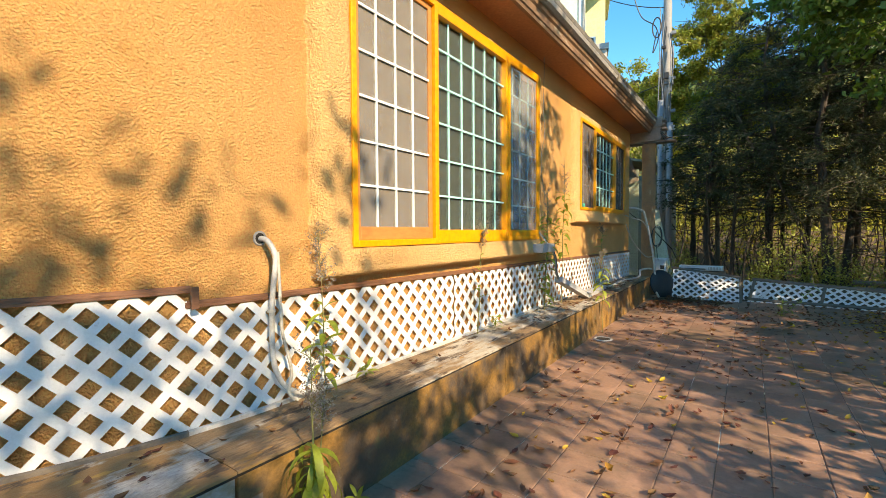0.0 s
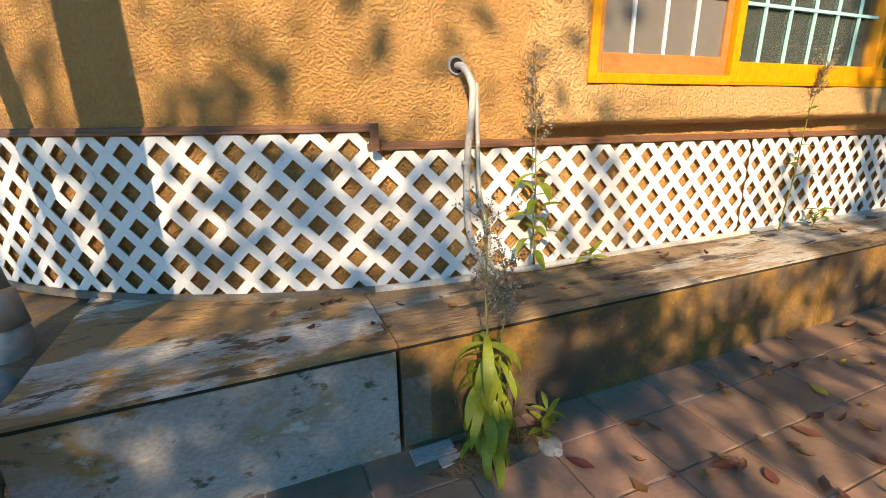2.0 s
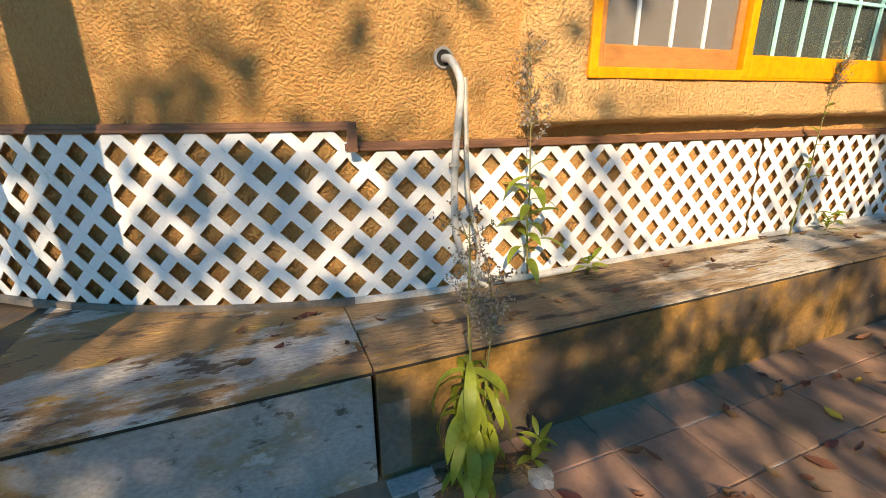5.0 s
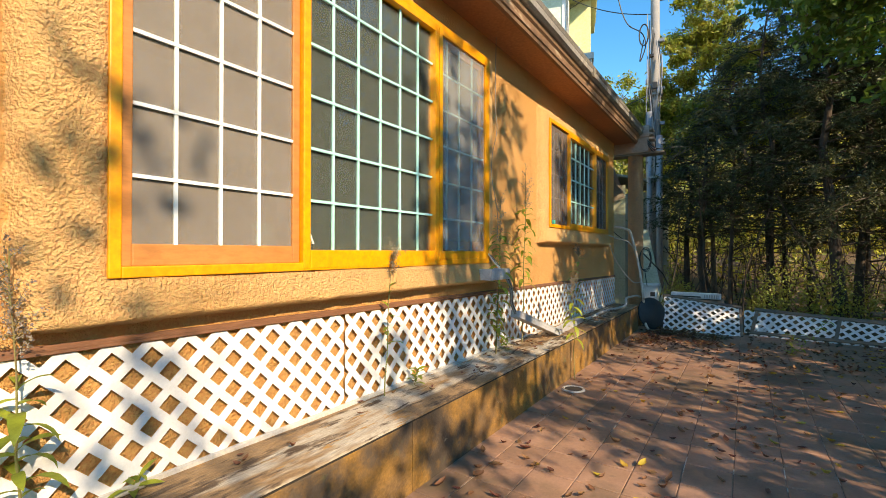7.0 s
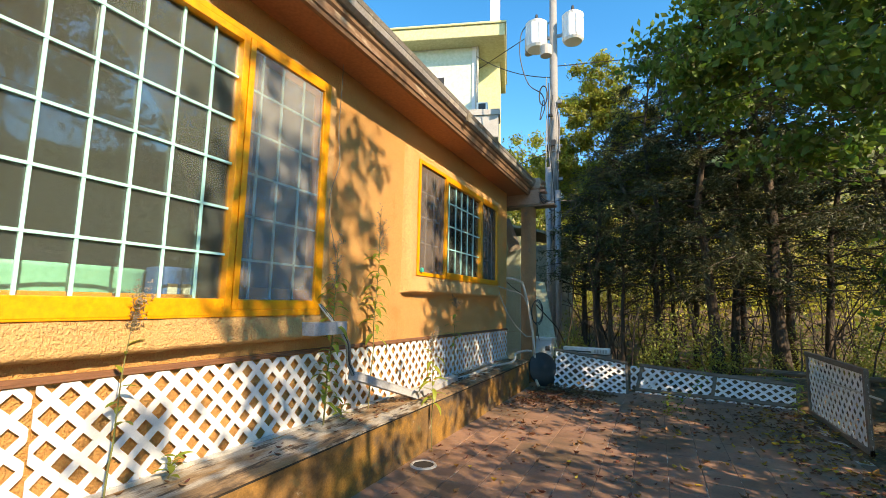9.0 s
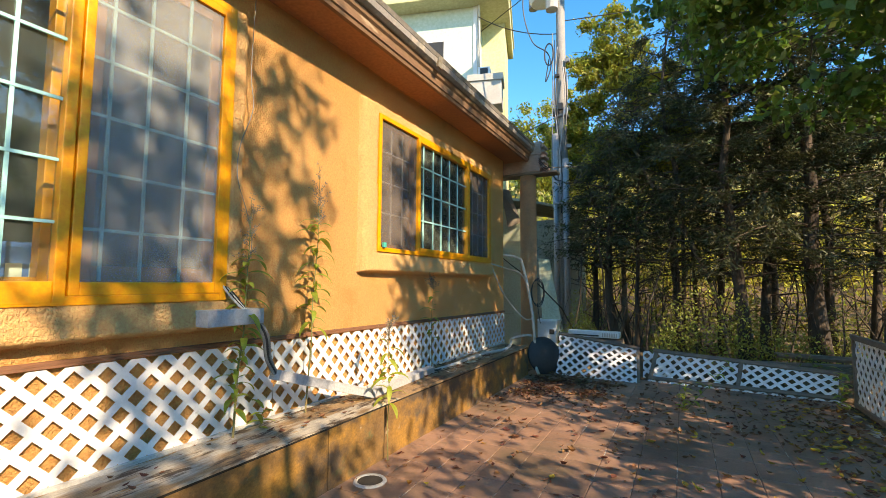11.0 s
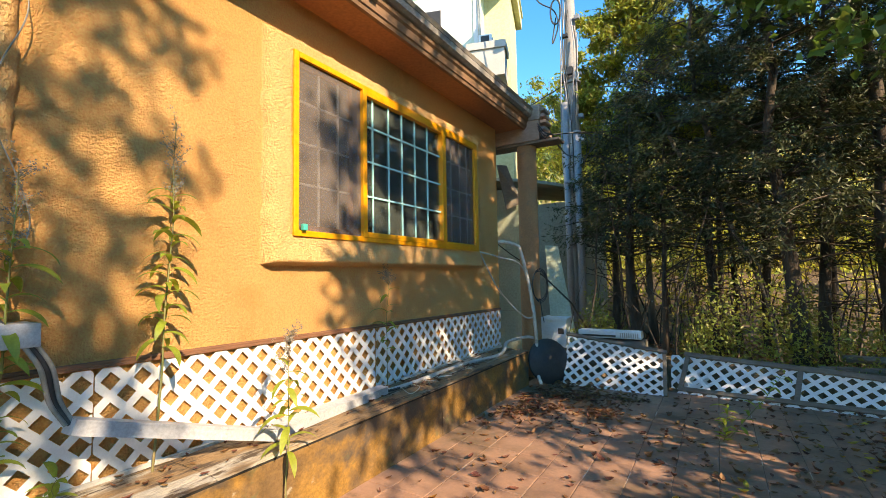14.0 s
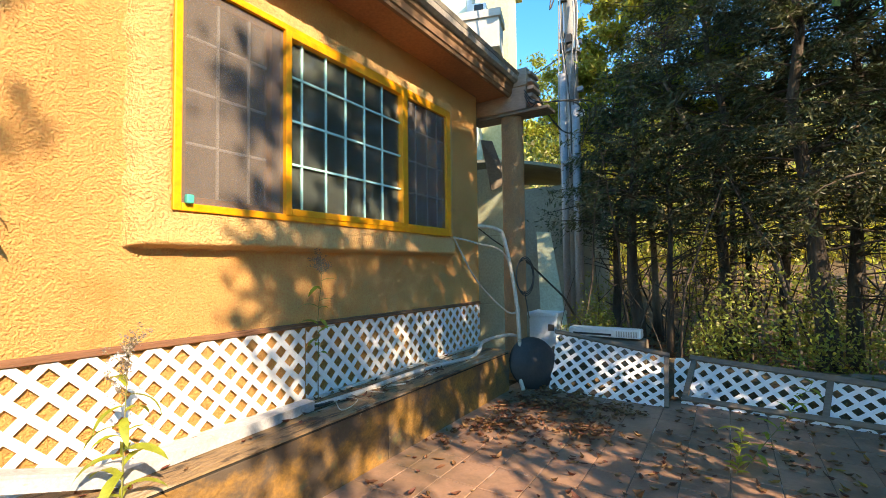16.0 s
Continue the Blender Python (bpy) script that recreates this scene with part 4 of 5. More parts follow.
    for a, b in zip(rings, rings[1:]):
        for k in range(n):
            bm.faces.new((a[k], a[(k + 1) % n], b[(k + 1) % n], b[k]))
    bm.faces.new(rings[0])
    bm.faces.new(rings[-1][::-1])
    solid("rubber_basin", bm, DARK, "shallow black rubber basin leaning at the ledge's end", "basin", smooth=True)

    unit = thing("appliance_box", (-1.95, 13.0, 0), "white and grey appliance casing standing on the ground", "appliance")
    part("casing", box(-2.17, -1.72, 12.86, 13.3, 0.02, 0.77, 0.02), WHITE_CASE, unit)
    part("lid", box(-2.19, -1.70, 12.84, 13.32, 0.77, 0.83, 0.012), WHITE_CASE, unit)
    part("panel", box(-1.86, -1.76, 12.852, 12.858, 0.55, 0.65), DARK, unit, "dark control panel")
    part("foot", box(-2.15, -1.74, 12.9, 13.26, -0.03, 0.02), DARK, unit)
    ac = thing("air_conditioner", (-0.9, 12.4, 0.6), "white indoor air conditioner casing lying behind the lattice", "air conditioner")
    part("casing", box(-1.36, -0.44, 12.28, 12.5, 0.60, 0.715, 0.02), WHITE_CASE, ac)
    part("louvre", box(-1.30, -0.80, 12.272, 12.279, 0.625, 0.65, 0), DARK, ac, "dark outlet slot")
    for k in range(9):
        part("grille_slat", box(-0.74 + 0.03 * k, -0.725 + 0.03 * k, 12.27, 12.281, 0.62, 0.69), CONCRETE, ac)
    solid("log_support", tube([(-1.45, 12.42, 0.3), (-0.4, 12.44, 0.3)], 0.30, 14), WOOD_DARK, "dark rotting log under the air conditioner", "log")
    board = thing("leaning_board", (-1.9, 13.3, 0), "grey-green board leaning beside the pole", "board")
    bm = bmesh.new()
    quads(bm, [(-2.00, 13.0, 0.0), (-2.00, 13.03, 0.0), (-2.26, 13.5, 2.15), (-2.26, 13.53, 2.15), (-1.50, 13.0, 0.0), (-1.50, 13.03, 0.0), (-2.02, 13.5, 2.13), (-2.02, 13.53, 2.13)],
          ((0, 2, 6, 4), (1, 5, 7, 3), (0, 1, 3, 2), (4, 6, 7, 5), (0, 4, 5, 1), (2, 3, 7, 6)))
    part("board", bm, GREEN_BOARD, board)
    fence = thing("board_fence", (-2.7, 12.6, 0), "faded green boards closing the gap behind the column", "fence")
    for k, (z0, z1) in enumerate(((-0.02, 0.95), (0.957, 2.05), (2.057, 3.15))):
        part("board", box(-3.0, -2.36 + 0.0 * k, 12.60, 12.63, z0, z1, 0.004), GREEN_BOARD, fence)
    bm = bmesh.new()
    quads(bm, [(-2.72, 12.35, 3.55), (-2.70, 12.33, 3.55), (-2.60, 12.45, 2.75), (-2.58, 12.43, 2.75), (-2.60, 12.5, 3.55), (-2.58, 12.48, 3.55), (-2.36, 12.56, 2.85), (-2.34, 12.54, 2.85)], BOX_FACES)
    part("loose_board", bm, WOOD_DARK, fence, "torn hanging board")


build_wall_things()


# ---- far structures ----
def build_shed():
    shed = thing("shed", (-4, 17, 0), "low grey-green shed with a bent roof edge", "shed")
    part("wall", box(-6.5, -2.25, 15.9, 19.0, -0.1, 3.35), SHED, shed)
    bm = bmesh.new()
    rows = []
    for i in range(13):
        x = -6.8 + 5.0 * i / 12
        z = 4.15 - 0.012 * (x + 6.8) ** 2.6 * 0.9
        rows.append([bm.verts.new((x, y, z + d)) for y, d in ((15.55, 0), (19.2, 0), (19.2, 0.07), (15.55, 0.07))])
    for a, b in zip(rows, rows[1:]):
        for k in range(4):
            bm.faces.new((a[k], a[(k + 1) % 4], b[(k + 1) % 4], b[k]))
    bm.faces.new(rows[0])
    bm.faces.new(rows[-1][::-1])
    part("roof", bm, SHED, shed)


def build_building():
    b = thing("apartment_building", (-5.05, 16.5, 0), "tall pale mint building with a cream roof overhang behind the house", "building")
    part("wall", box(-12.5, -5.05, 16.5, 19.6, 0, 10.62), MINT, b, "mint painted wall")
    part("side_wall", box(-5.046, -4.25, 17.6, 19.9, 0, 10.62), CREAM, b, "cream painted side wall")
    part("roof", box(-13.5, -4.05, 15.85, 20.2, 10.62, 11.05, 0.03), CREAM, b)
    part("roof_edge", box(-13.55, -4.0, 15.8, 20.25, 11.05, 11.13, 0.02), CREAM, b)
    part("corner_strip", box(-5.2, -5.07, 16.46, 16.497, 6.5, 10.62), WHITE_CASE, b)
    part("down_pipe", tube([(-5.02, 16.44, 5.0), (-5.02, 16.44, 10.6)], 0.05, 8), PIPE_BEIGE, b)
    for k in range(3):
        w = part("window", box(-11.6 + 2.1 * k, -10.3 + 2.1 * k, 16.46, 16.497, 8.2, 9.6), WHITE_CASE, b)
        part("glazing", box(-11.52 + 2.1 * k, -10.38 + 2.1 * k, 16.448, 16.456, 8.28, 9.52), DARK, w)
    part("chimney", box(-4.6, -4.25, 17.0, 17.3, 11.13, 13.2), WHITE_CASE, b)
    b.rotation_euler = (0, 0, radians(17))
    c = thing("condenser", (-5.05, 16.5, 7.2), "white condenser on a bracket at the building's corner", "condenser")
    part("casing", box(-5.0, -4.62, 16.05, 16.4, 7.95, 8.35, 0.02), WHITE_CASE, c)
    part("grille", box(-4.93, -4.69, 16.04, 16.049, 8.0, 8.3), DARK, c)
    part("shelf", box(-5.3, -4.2, 15.7, 16.497, 7.75, 7.95, 0.01), CONCRETE, c)
    part("bracket", box(-5.25, -4.25, 15.75, 16.497, 7.0, 7.745, 0.01), CONCRETE, c)
    c.rotation_euler = (0, 0, radians(17))


def build_pole():
    p = thing("utility_pole", (-2.13, 15.4, 0), "grey concrete utility pole with transformers and conduits", "utility pole")
    part("pole", tube([(-2.13, 15.4, -0.2), (-2.13, 15.4, 6), (-2.13, 15.4, 13.5)], [0.165, 0.13, 0.095], 16), POLE, p, smooth=True)
    part("conduit", tube([(-2.24, 15.12, -0.1), (-2.24, 15.14, 5.5)], 0.075, 10), METAL, p, "grey steel conduit", smooth=True)
    part("conduit", tube([(-1.99, 15.12, -0.1), (-1.99, 15.14, 4.8)], 0.085, 10), METAL, p, "grey steel conduit", smooth=True)
    for z in (2.2, 4.2, 6.0):
        part("band", tube([(-2.13, 15.4, z), (-2.13, 15.4, z + 0.05)], 0.20, 14), METAL, p)
    part("clamp", box(-2.28, -1.93, 15.03, 15.2, 3.62, 3.68), METAL, p)
    for x, s in ((-2.64, 1.0), (-1.55, 0.92)):
        tr = part("transformer", tube([(x, 15.4, 9.34), (x, 15.4, 9.41), (x, 15.4, 10.10), (x, 15.4, 10.16), (x, 15.4, 10.24)], [0.28 * s, 0.33 * s, 0.33 * s, 0.35 * s, 0.24 * s], 18), WHITE_CASE, p, "pale grey transformer can", smooth=False)
        for k in range(7):
            a = math.pi + k * 2 * math.pi / 9
            part("fin", box(x + 0.32 * s * math.cos(a) - 0.02, x + 0.32 * s * math.cos(a) + 0.02, 15.4 + 0.32 * s * math.sin(a) - 0.03, 15.4 + 0.32 * s * math.sin(a) + 0.03, 9.44, 10.08), WHITE_CASE, tr)
        part("bushing", tube([(x, 15.4, 10.22), (x, 15.4, 10.32), (x, 15.4, 10.50)], [0.05, 0.06, 0.035], 8), DARK, tr)
        part("bracket", box(min(x, -2.13), max(x, -2.13), 15.37, 15.43, 9.6, 9.68), METAL, p)
    part("side_tank", tube([(-2.92, 15.55, 9.35), (-2.92, 15.55, 9.9)], 0.13, 12), METAL, p)
    part("small_can", tube([(-2.32, 15.25, 9.0), (-2.32, 15.25, 9.3)], 0.17, 12), CONCRETE, p)
    rnd = random.Random(5)
    for k in range(14):
        z = rnd.uniform(3.4, 7.6)
        a = rnd.uniform(math.pi, 2 * math.pi)
        part("fitting", box(-2.13 + 0.19 * math.cos(a) - 0.05, -2.13 + 0.19 * math.cos(a) + 0.07, 15.36 + 0.2 * math.sin(a) - 0.05, 15.36 + 0.2 * math.sin(a) + 0.05, z, z + rnd.uniform(0.06, 0.2), 0.01),
             rnd.choice((DARK, METAL, WHITE_CASE)), p)
    for k in range(7):
        x = -2.3 + 0.06 * k
        part("down_cable", tube(smooth_path([(x, 15.2, 8.3 - 0.2 * k), (x + rnd.uniform(-0.1, 0.1), 15.15, 6.5), (x + rnd.uniform(-0.08, 0.08), 15.1, 4.6), (x, 15.15, 3.4)]), 0.014, 5), DARK if k % 2 else METAL, p)
    part("loop_cable", tube(smooth_path([(-2.7, 15.3, 10.3), (-3.05, 15.2, 9.9), (-3.1, 15.2, 9.1), (-2.85, 15.2, 8.2), (-2.45, 15.2, 7.8), (-2.35, 15.2, 7.4), (-2.5, 15.2, 7.0), (-2.4, 15.2, 7.6)]), 0.016, 5), DARK, p)
    part("coil", tube([(-2.38 + 0.12 * math.cos(a), 15.12, 7.7 + 0.3 * math.sin(a)) for a in [2 * math.pi * i / 18 for i in range(19)]], 0.02, 5), DARK, p)
    for a, b, sag in (((-2.13, 15.4, 8.7), (30, 24, 12.5), 0.8), ((-2.13, 15.4, 6.1), (-14, 22.5, 6.6), 0.3), ((-2.13, 15.4, 10.2), (-30, 32, 14), 1.0), ((-2.13, 15.3, 4.3), (-1.7, 11.95, 4.1), 0.2), ((-2.13, 15.3, 8.3), (-5.0, 16.4, 10.2), 0.2)):
        a, b = Vector(a), Vector(b)
        pts = [a.lerp(b, i / 10) - Vector((0, 0, sag * 4 * (i / 10) * (1 - i / 10))) for i in range(11)]
        solid("overhead_wire", tube(pts, 0.014, 5), DARK, "black overhead wire from the utility pole", "wire", group="overhead wires")


def build_hill():
    bm = bmesh.new()
    nx, ny = 90, 26
    g = []
    for i in range(nx + 1):
        a = math.radians(-75 + 150 * i / nx)
        row = []
        for j in range(ny + 1):
            d = 70 + 75 * j / ny
            h = -4 + (j / ny) ** 0.8 * (46 + 12 * noise.noise((a * 2.5, 0.3, 0))) + 2.2 * noise.noise((a * 30, j * 0.55, 2)) + 1.2 * noise.noise((a * 75, j * 1.1, 5))
            row.append(bm.verts.new((d * math.sin(a), d * math.cos(a), h)))
        g.append(row)
    for i in range(nx):
        for j in range(ny):
            bm.faces.new((g[i][j], g[i + 1][j], g[i + 1][j + 1], g[i][j + 1]))
    solid("backdrop_hill", bm, HILL, "distant wooded green hill", "hill", "structure", smooth=True)
    rng = np.random.default_rng(4)
    m = 16000
    a = np.radians(rng.uniform(-50, 30, m))
    j = rng.uniform(0, 1, m)
    d = 70 + 75 * j
    h = -3 + j ** 0.8 * 46 + rng.uniform(-1, 2.6, m)
    me = leaves("hill_trees", np.stack([d * np.sin(a), d * np.cos(a), h], 1), 3.0, HILL, rng, slim=0.8)
    tagged(new("hill_trees", me), "dense tree crowns on the distant hill", "woods", kind="stuff")


build_shed()
build_building()
build_pole()
build_hill()


# ---- trees ----
def limb(bm, p, d, length, r, rnd, droop=0.0, n=5, sides=5, wob=0.12):
    pts, q = [Vector(p)], Vector(d).normalized()
    for k in range(n):
        q = (q + Vector((rnd.gauss(0, wob), rnd.gauss(0, wob), rnd.gauss(0, wob) - droop))).normalized()
        pts.append(pts[-1] + q * length / n)
    tube(pts, [r * (1 - 0.85 * k / n) for k in range(n + 1)], sides, bm)
    return pts


def conifer(x, y, h, r, tr, bare, seed, count, lean=0.0):
    rnd, rng = random.Random(seed), np.random.default_rng(seed)
    z0 = ground_height(x, y) - 0.1
    t = thing("conifer", (x, y, z0), "tall dark conifer with a bare lower trunk and drooping sprays", "tree", "conifers behind the terrace")
    bm = bmesh.new()
    pts = [Vector((x + lean * k / 8 * h * 0.12 + rnd.gauss(0, 0.02) * k, y + rnd.gauss(0, 0.02) * k, z0 + h * k / 8)) for k in range(9)]
    tube(pts, [tr * (1.25 if k == 0 else 1 - 0.9 * k / 8) for k in range(9)], 9, bm)
    part("trunk", bm, BARK, t, smooth=True)

    def on_trunk(z):
        f = min(7.999, max(0, (z - z0) / h * 8))
        return pts[int(f)].lerp(pts[int(f) + 1], f - int(f))
    bm = bmesh.new()
    for k in range(26):
        z = z0 + rnd.uniform(0.8, bare + 1.0)
        a = rnd.uniform(0, 2 * math.pi)
        limb(bm, on_trunk(z), (math.cos(a), math.sin(a), rnd.uniform(0.0, 0.55)), rnd.uniform(0.6, 1.5), 0.014, rnd, 0.0, 4, 4, 0.22)
    tagged(part("deadwood", bm, BARK, t), kind="stuff")
    bm = bmesh.new()
    centres, dirs = [], []
    nl = 58
    for k in range(nl):
        f = (k + 0.5) / nl
        z = z0 + bare * 0.78 + (h - bare * 0.78) * f
        a = k * 2.39996 + rnd.uniform(-0.3, 0.3)
        L = r * (1 - f) ** 0.6 * rnd.uniform(0.7, 1.15) + 0.2
        lp = limb(bm, on_trunk(z), (math.cos(a), math.sin(a), 0.25), L, 0.022, rnd, 0.07, 5, 4, 0.08)
        m = int(count / nl * min(1.0, 0.35 + 2.4 * f) * (1.3 - 0.6 * f) * rnd.uniform(0.5, 1.3))
        # side twigs carry flat feathery sprays
        twigs = []
        for j in range(max(5, int(L * 9))):
            q = (0.12 + 0.88 * rnd.random() ** 0.8) * 4.999
            c = lp[int(q)].lerp(lp[int(q) + 1], q - int(q))
            b = a + rnd.choice((-1, 1)) * rnd.uniform(0.3, 1.1)
            d = Vector((math.cos(b), math.sin(b), rnd.uniform(-0.8, 0.25)))
            twigs.append((c, d, rnd.uniform(0.22, 0.5) * (0.5 + 0.12 * q)))
        for _ in range(m):
            c, d, ln = rnd.choice(twigs)
            c = c + d * (ln * rnd.random())
            centres.append((c.x + rnd.gauss(0, 0.045), c.y + rnd.gauss(0, 0.045), c.z + rnd.gauss(-0.03, 0.06)))
            dirs.append((d.x, d.y, d.z - 0.15))
    tagged(part("branchwork", bm, BARK, t), kind="stuff")
    ob = new("crown", leaves("crown", np.array(centres), 0.10, NEEDLE, rng, slim=0.26, along=np.array(dirs) * 0.9, fold=0.15, flat=0.35))
    hang(ob, t)


def broadleaf(x, y, h, tr, blobs, seed, per, size, mat, label, group, bark=BARK, slim=0.6, name="broadleaf_tree", spread=0.62):
    """blobs: (x, y, z, radius, density) clumps of leaves at the limbs' ends."""
    rnd, rng = random.Random(seed), np.random.default_rng(seed)
    z0 = ground_height(x, y) - 0.1
    t = thing(name, (x, y, z0), label, "tree", group)
    bm = bmesh.new()
    pts = [Vector((x + rnd.gauss(0, 0.03) * k, y + rnd.gauss(0, 0.03) * k, z0 + h * k / 6)) for k in range(7)]
    tube(pts, [tr * (1.3 if k == 0 else 1 - 0.8 * k / 6) for k in range(7)], 9, bm)
    part("trunk", bm, bark, t, smooth=True)
    bm = bmesh.new()
    cs = []
    for bx, by, bz, br, dens in blobs:
        start = pts[2].lerp(pts[6], min(1, max(0, (bz - z0 - h * 0.45) / (h * 0.6))))
        c = Vector((bx, by, bz))
        tube(smooth_path([start, start.lerp(c, 0.5) + Vector((0, 0, 0.15)), c], 3), [tr * 0.2 * (1 - 0.75 * k / 6) for k in range(7)], 5, bm)
        for k in range(9):
            limb(bm, start.lerp(c, rnd.uniform(0.6, 1)), (rnd.gauss(0, 1), rnd.gauss(0, 1), rnd.gauss(0.2, 0.7)), br * 0.95, 0.012, rnd, 0, 3, 4)
        m = int(per * dens * br * br)
        # clumps within the crown leave gaps between them
        k = max(6, int(9 * br * (0.62 / spread) ** 1.6))
        cen = rng.normal(size=(k, 3))
        cen /= np.linalg.norm(cen, axis=1)[:, None]
        cen *= (br * rng.uniform(0.35, 1.0, k) ** 0.5)[:, None]
        pick = rng.integers(0, k, m)
        cs.append(np.array([bx, by, bz]) + cen[pick] + rng.normal(size=(m, 3)) * np.array([0.30, 0.30, 0.22]) * br * spread)
    tagged(part("branchwork", bm, bark, t), kind="stuff")
    ob = new("crown", leaves("crown", np.concatenate(cs), size, mat, rng, slim=slim, droop=0.35))
    hang(ob, t)


def build_trees():
    for i, (x, y, h, r, tr, bare, lean) in enumerate((
            (-1.42, 15.6, 4.9, 1.1, 0.10, 2.7, 0), (-0.92, 15.0, 5.4, 1.5, 0.13, 2.6, 0), (-0.35, 14.7, 6.2, 1.5, 0.06, 2.8, 0.15), (0.48, 14.9, 8.3, 1.9, 0.10, 2.2, 0), (0.9, 16.8, 7.0, 1.7, 0.07, 2.6, -0.2),
            (1.65, 14.0, 8.0, 1.9, 0.135, 2.3, -0.5), (2.05, 14.9, 8.5, 1.9, 0.10, 2.6, 0.35), (2.85, 14.4, 9.5, 2.2, 0.16, 2.4, -0.2), (3.9, 15.6, 9.0, 2.1, 0.09, 2.9, 0.5), (4.9, 14.4, 9.5, 2.2, 0.11, 2.8, -0.4),
            (6.9, 16.5, 9.5, 2.2, 0.12, 3.0, 0), (2.6, 17.4, 10.5, 2.3, 0.09, 3.4, 0), (0.6, 18.2, 8.0, 1.8, 0.08, 3.4, 0), (1.4, 16.4, 9.0, 2.0, 0.09, 4.6, 0), (3.5, 16.6, 11.0, 2.3, 0.10, 5.0, 0), (5.6, 16.4, 11.0, 2.4, 0.10, 5.0, 0))):
        conifer(x, y, h, r, tr, bare, 40 + i, ((32000 if x > 2.2 else 28000 if x > 1.2 else 18000) if y < 16 else 11000) * (0.5 if x < 0.3 else 1), lean)
    # terrace-side tree whose boughs hang over the walk
    # the last three clumps are added only to shade the far lattice panels
    broadleaf(4.1, 8.9, 6.0, 0.16, ((0.9, 11.4, 6.4, 0.9, 1), (1.7, 10.9, 6.3, 1.1, 1), (2.4, 10.2, 6.0, 1.2, 1), (3.3, 9.3, 5.6, 1.5, 1), (3.1, 11.6, 4.7, 1.2, 1), (4.3, 8.2, 6.2, 1.6, 1.0), (2.2, 12.4, 5.6, 1.2, 1.1),
                                    (2.5, 9.6, 7.4, 1.2, 1), (1.6, 12.2, 7.3, 1.2, 1), (3.4, 12.2, 6.6, 1.4, 1), (4.8, 9.0, 4.6, 1.1, 1.5), (5.3, 9.0, 4.7, 1.0, 1.5), (4.5, 9.5, 3.9, 0.9, 1.6)), 71, 900, 0.16, BROAD,
              "broad-leaved green tree hanging over the terrace", "broad-leaved trees", BARK, 0.62)
    def crown(x, ys, zs, r, dens, seed):
        rnd = random.Random(seed)
        return tuple((x + rnd.uniform(-0.4, 0.4), y + rnd.uniform(-0.2, 0.2), z + rnd.uniform(-0.25, 0.25), r * rnd.uniform(0.8, 1.15), dens * rnd.uniform(0.6, 1.2) * (0.65 if z == zs[0] else 1.0)) for y in ys for z in zs)
    # added trees out of view; crown clumps placed to dapple wall, ledge and floor
    row = ((6.8, 6.8, 7.5, crown(6.2, (5.05, 5.75, 6.45, 7.2, 7.9), (6.1, 6.9, 7.7, 8.5, 9.3), 0.72, 1.35, 5) + ((6.5, 7.3, 4.2, 1.4, 0.75), (6.4, 5.8, 4.4, 1.2, 0.7), (6.1, 7.2, 2.9, 1.4, 0.5))),
           (6.8, 2.2, 7.0, crown(6.2, (1.35, 2.0, 2.55), (6.2, 6.9, 7.6, 8.3, 9.0), 0.62, 0.75, 6) + ((6.2, 2.6, 5.2, 1.2, 0.75), (6.0, 3.6, 5.2, 1.0, 0.75), (6.4, 2.2, 3.6, 1.4, 0.7), (6.2, 4.2, 4.2, 1.1, 0.65))),
           (6.9, -1.0, 6.0, ((6.2, -0.9, 5.6, 0.6, 2.2), (6.3, 0.2, 5.65, 0.5, 1.4), (6.2, -1.8, 5.5, 0.65, 2.4), (6.5, -0.4, 3.4, 1.1, 0.4), (6.3, -1.3, 7.4, 0.9, 0.28), (6.3, -2.7, 6.8, 0.7, 0.6), (6.4, -1.3, 4.5, 0.9, 0.3), (6.4, 0.2, 4.5, 0.9, 0.3), (6.3, 1.0, 4.8, 0.8, 0.35), (6.3, 0.6, 3.4, 1.0, 0.4), (6.3, 1.0, 6.3, 0.6, 1.2))),
           (7.0, -4.2, 7.0, ((6.4, -3.2, 5.7, 0.8, 2.4), (6.4, -2.4, 5.5, 0.6, 1.8), (6.4, -2.9, 6.7, 0.7, 1.0), (6.3, -3.7, 6.8, 0.6, 0.9), (6.3, -3.1, 8.0, 1.0, 0.20), (6.6, -4.8, 7.4, 1.2, 0.6), (6.6, -3.4, 4.4, 1.3, 1.3), (6.6, -5.2, 5.6, 1.4, 1.0))))
    # shrubs added outside the view to shade the floor and the far lattice
    for i, (y, z, r) in enumerate(((-2.6, 1.7, 1.2), (-0.8, 1.6, 1.1), (1.0, 1.8, 1.2), (2.9, 1.7, 1.1), (4.6, 1.9, 1.25), (6.3, 1.8, 1.2), (7.6, 1.8, 1.2), (9.2, 2.2, 1.5), (10.6, 2.3, 1.6), (12.0, 2.4, 1.5))):
        broadleaf(4.6 + max(0, y - 8) * 0.25, y, 1.6, 0.05, ((4.4 + max(0, y - 8) * 0.25, y, z, r, 1.0), (4.7 + max(0, y - 8) * 0.25, y + 0.4, z + 0.7, r * 0.7, 0.8), (4.6 + max(0, y - 8) * 0.25, y - 0.5, z - 0.6, r * 0.9, 1.0)), 60 + i, 1300 if y > 9 else 1000, 0.12, BROAD, "dense green shrub added out of view to shade the terrace", "shrubs along the terrace", BARK, 0.6, "shrub", 0.42)
    for i, (x, y, h, blobs) in enumerate(row):
        broadleaf(x, y, h, 0.15, blobs, 80 + i, 640, 0.165, BROAD, "unseen leafy tree added to cast dappled shade", "broad-leaved trees", BARK, 0.5, spread=0.8)
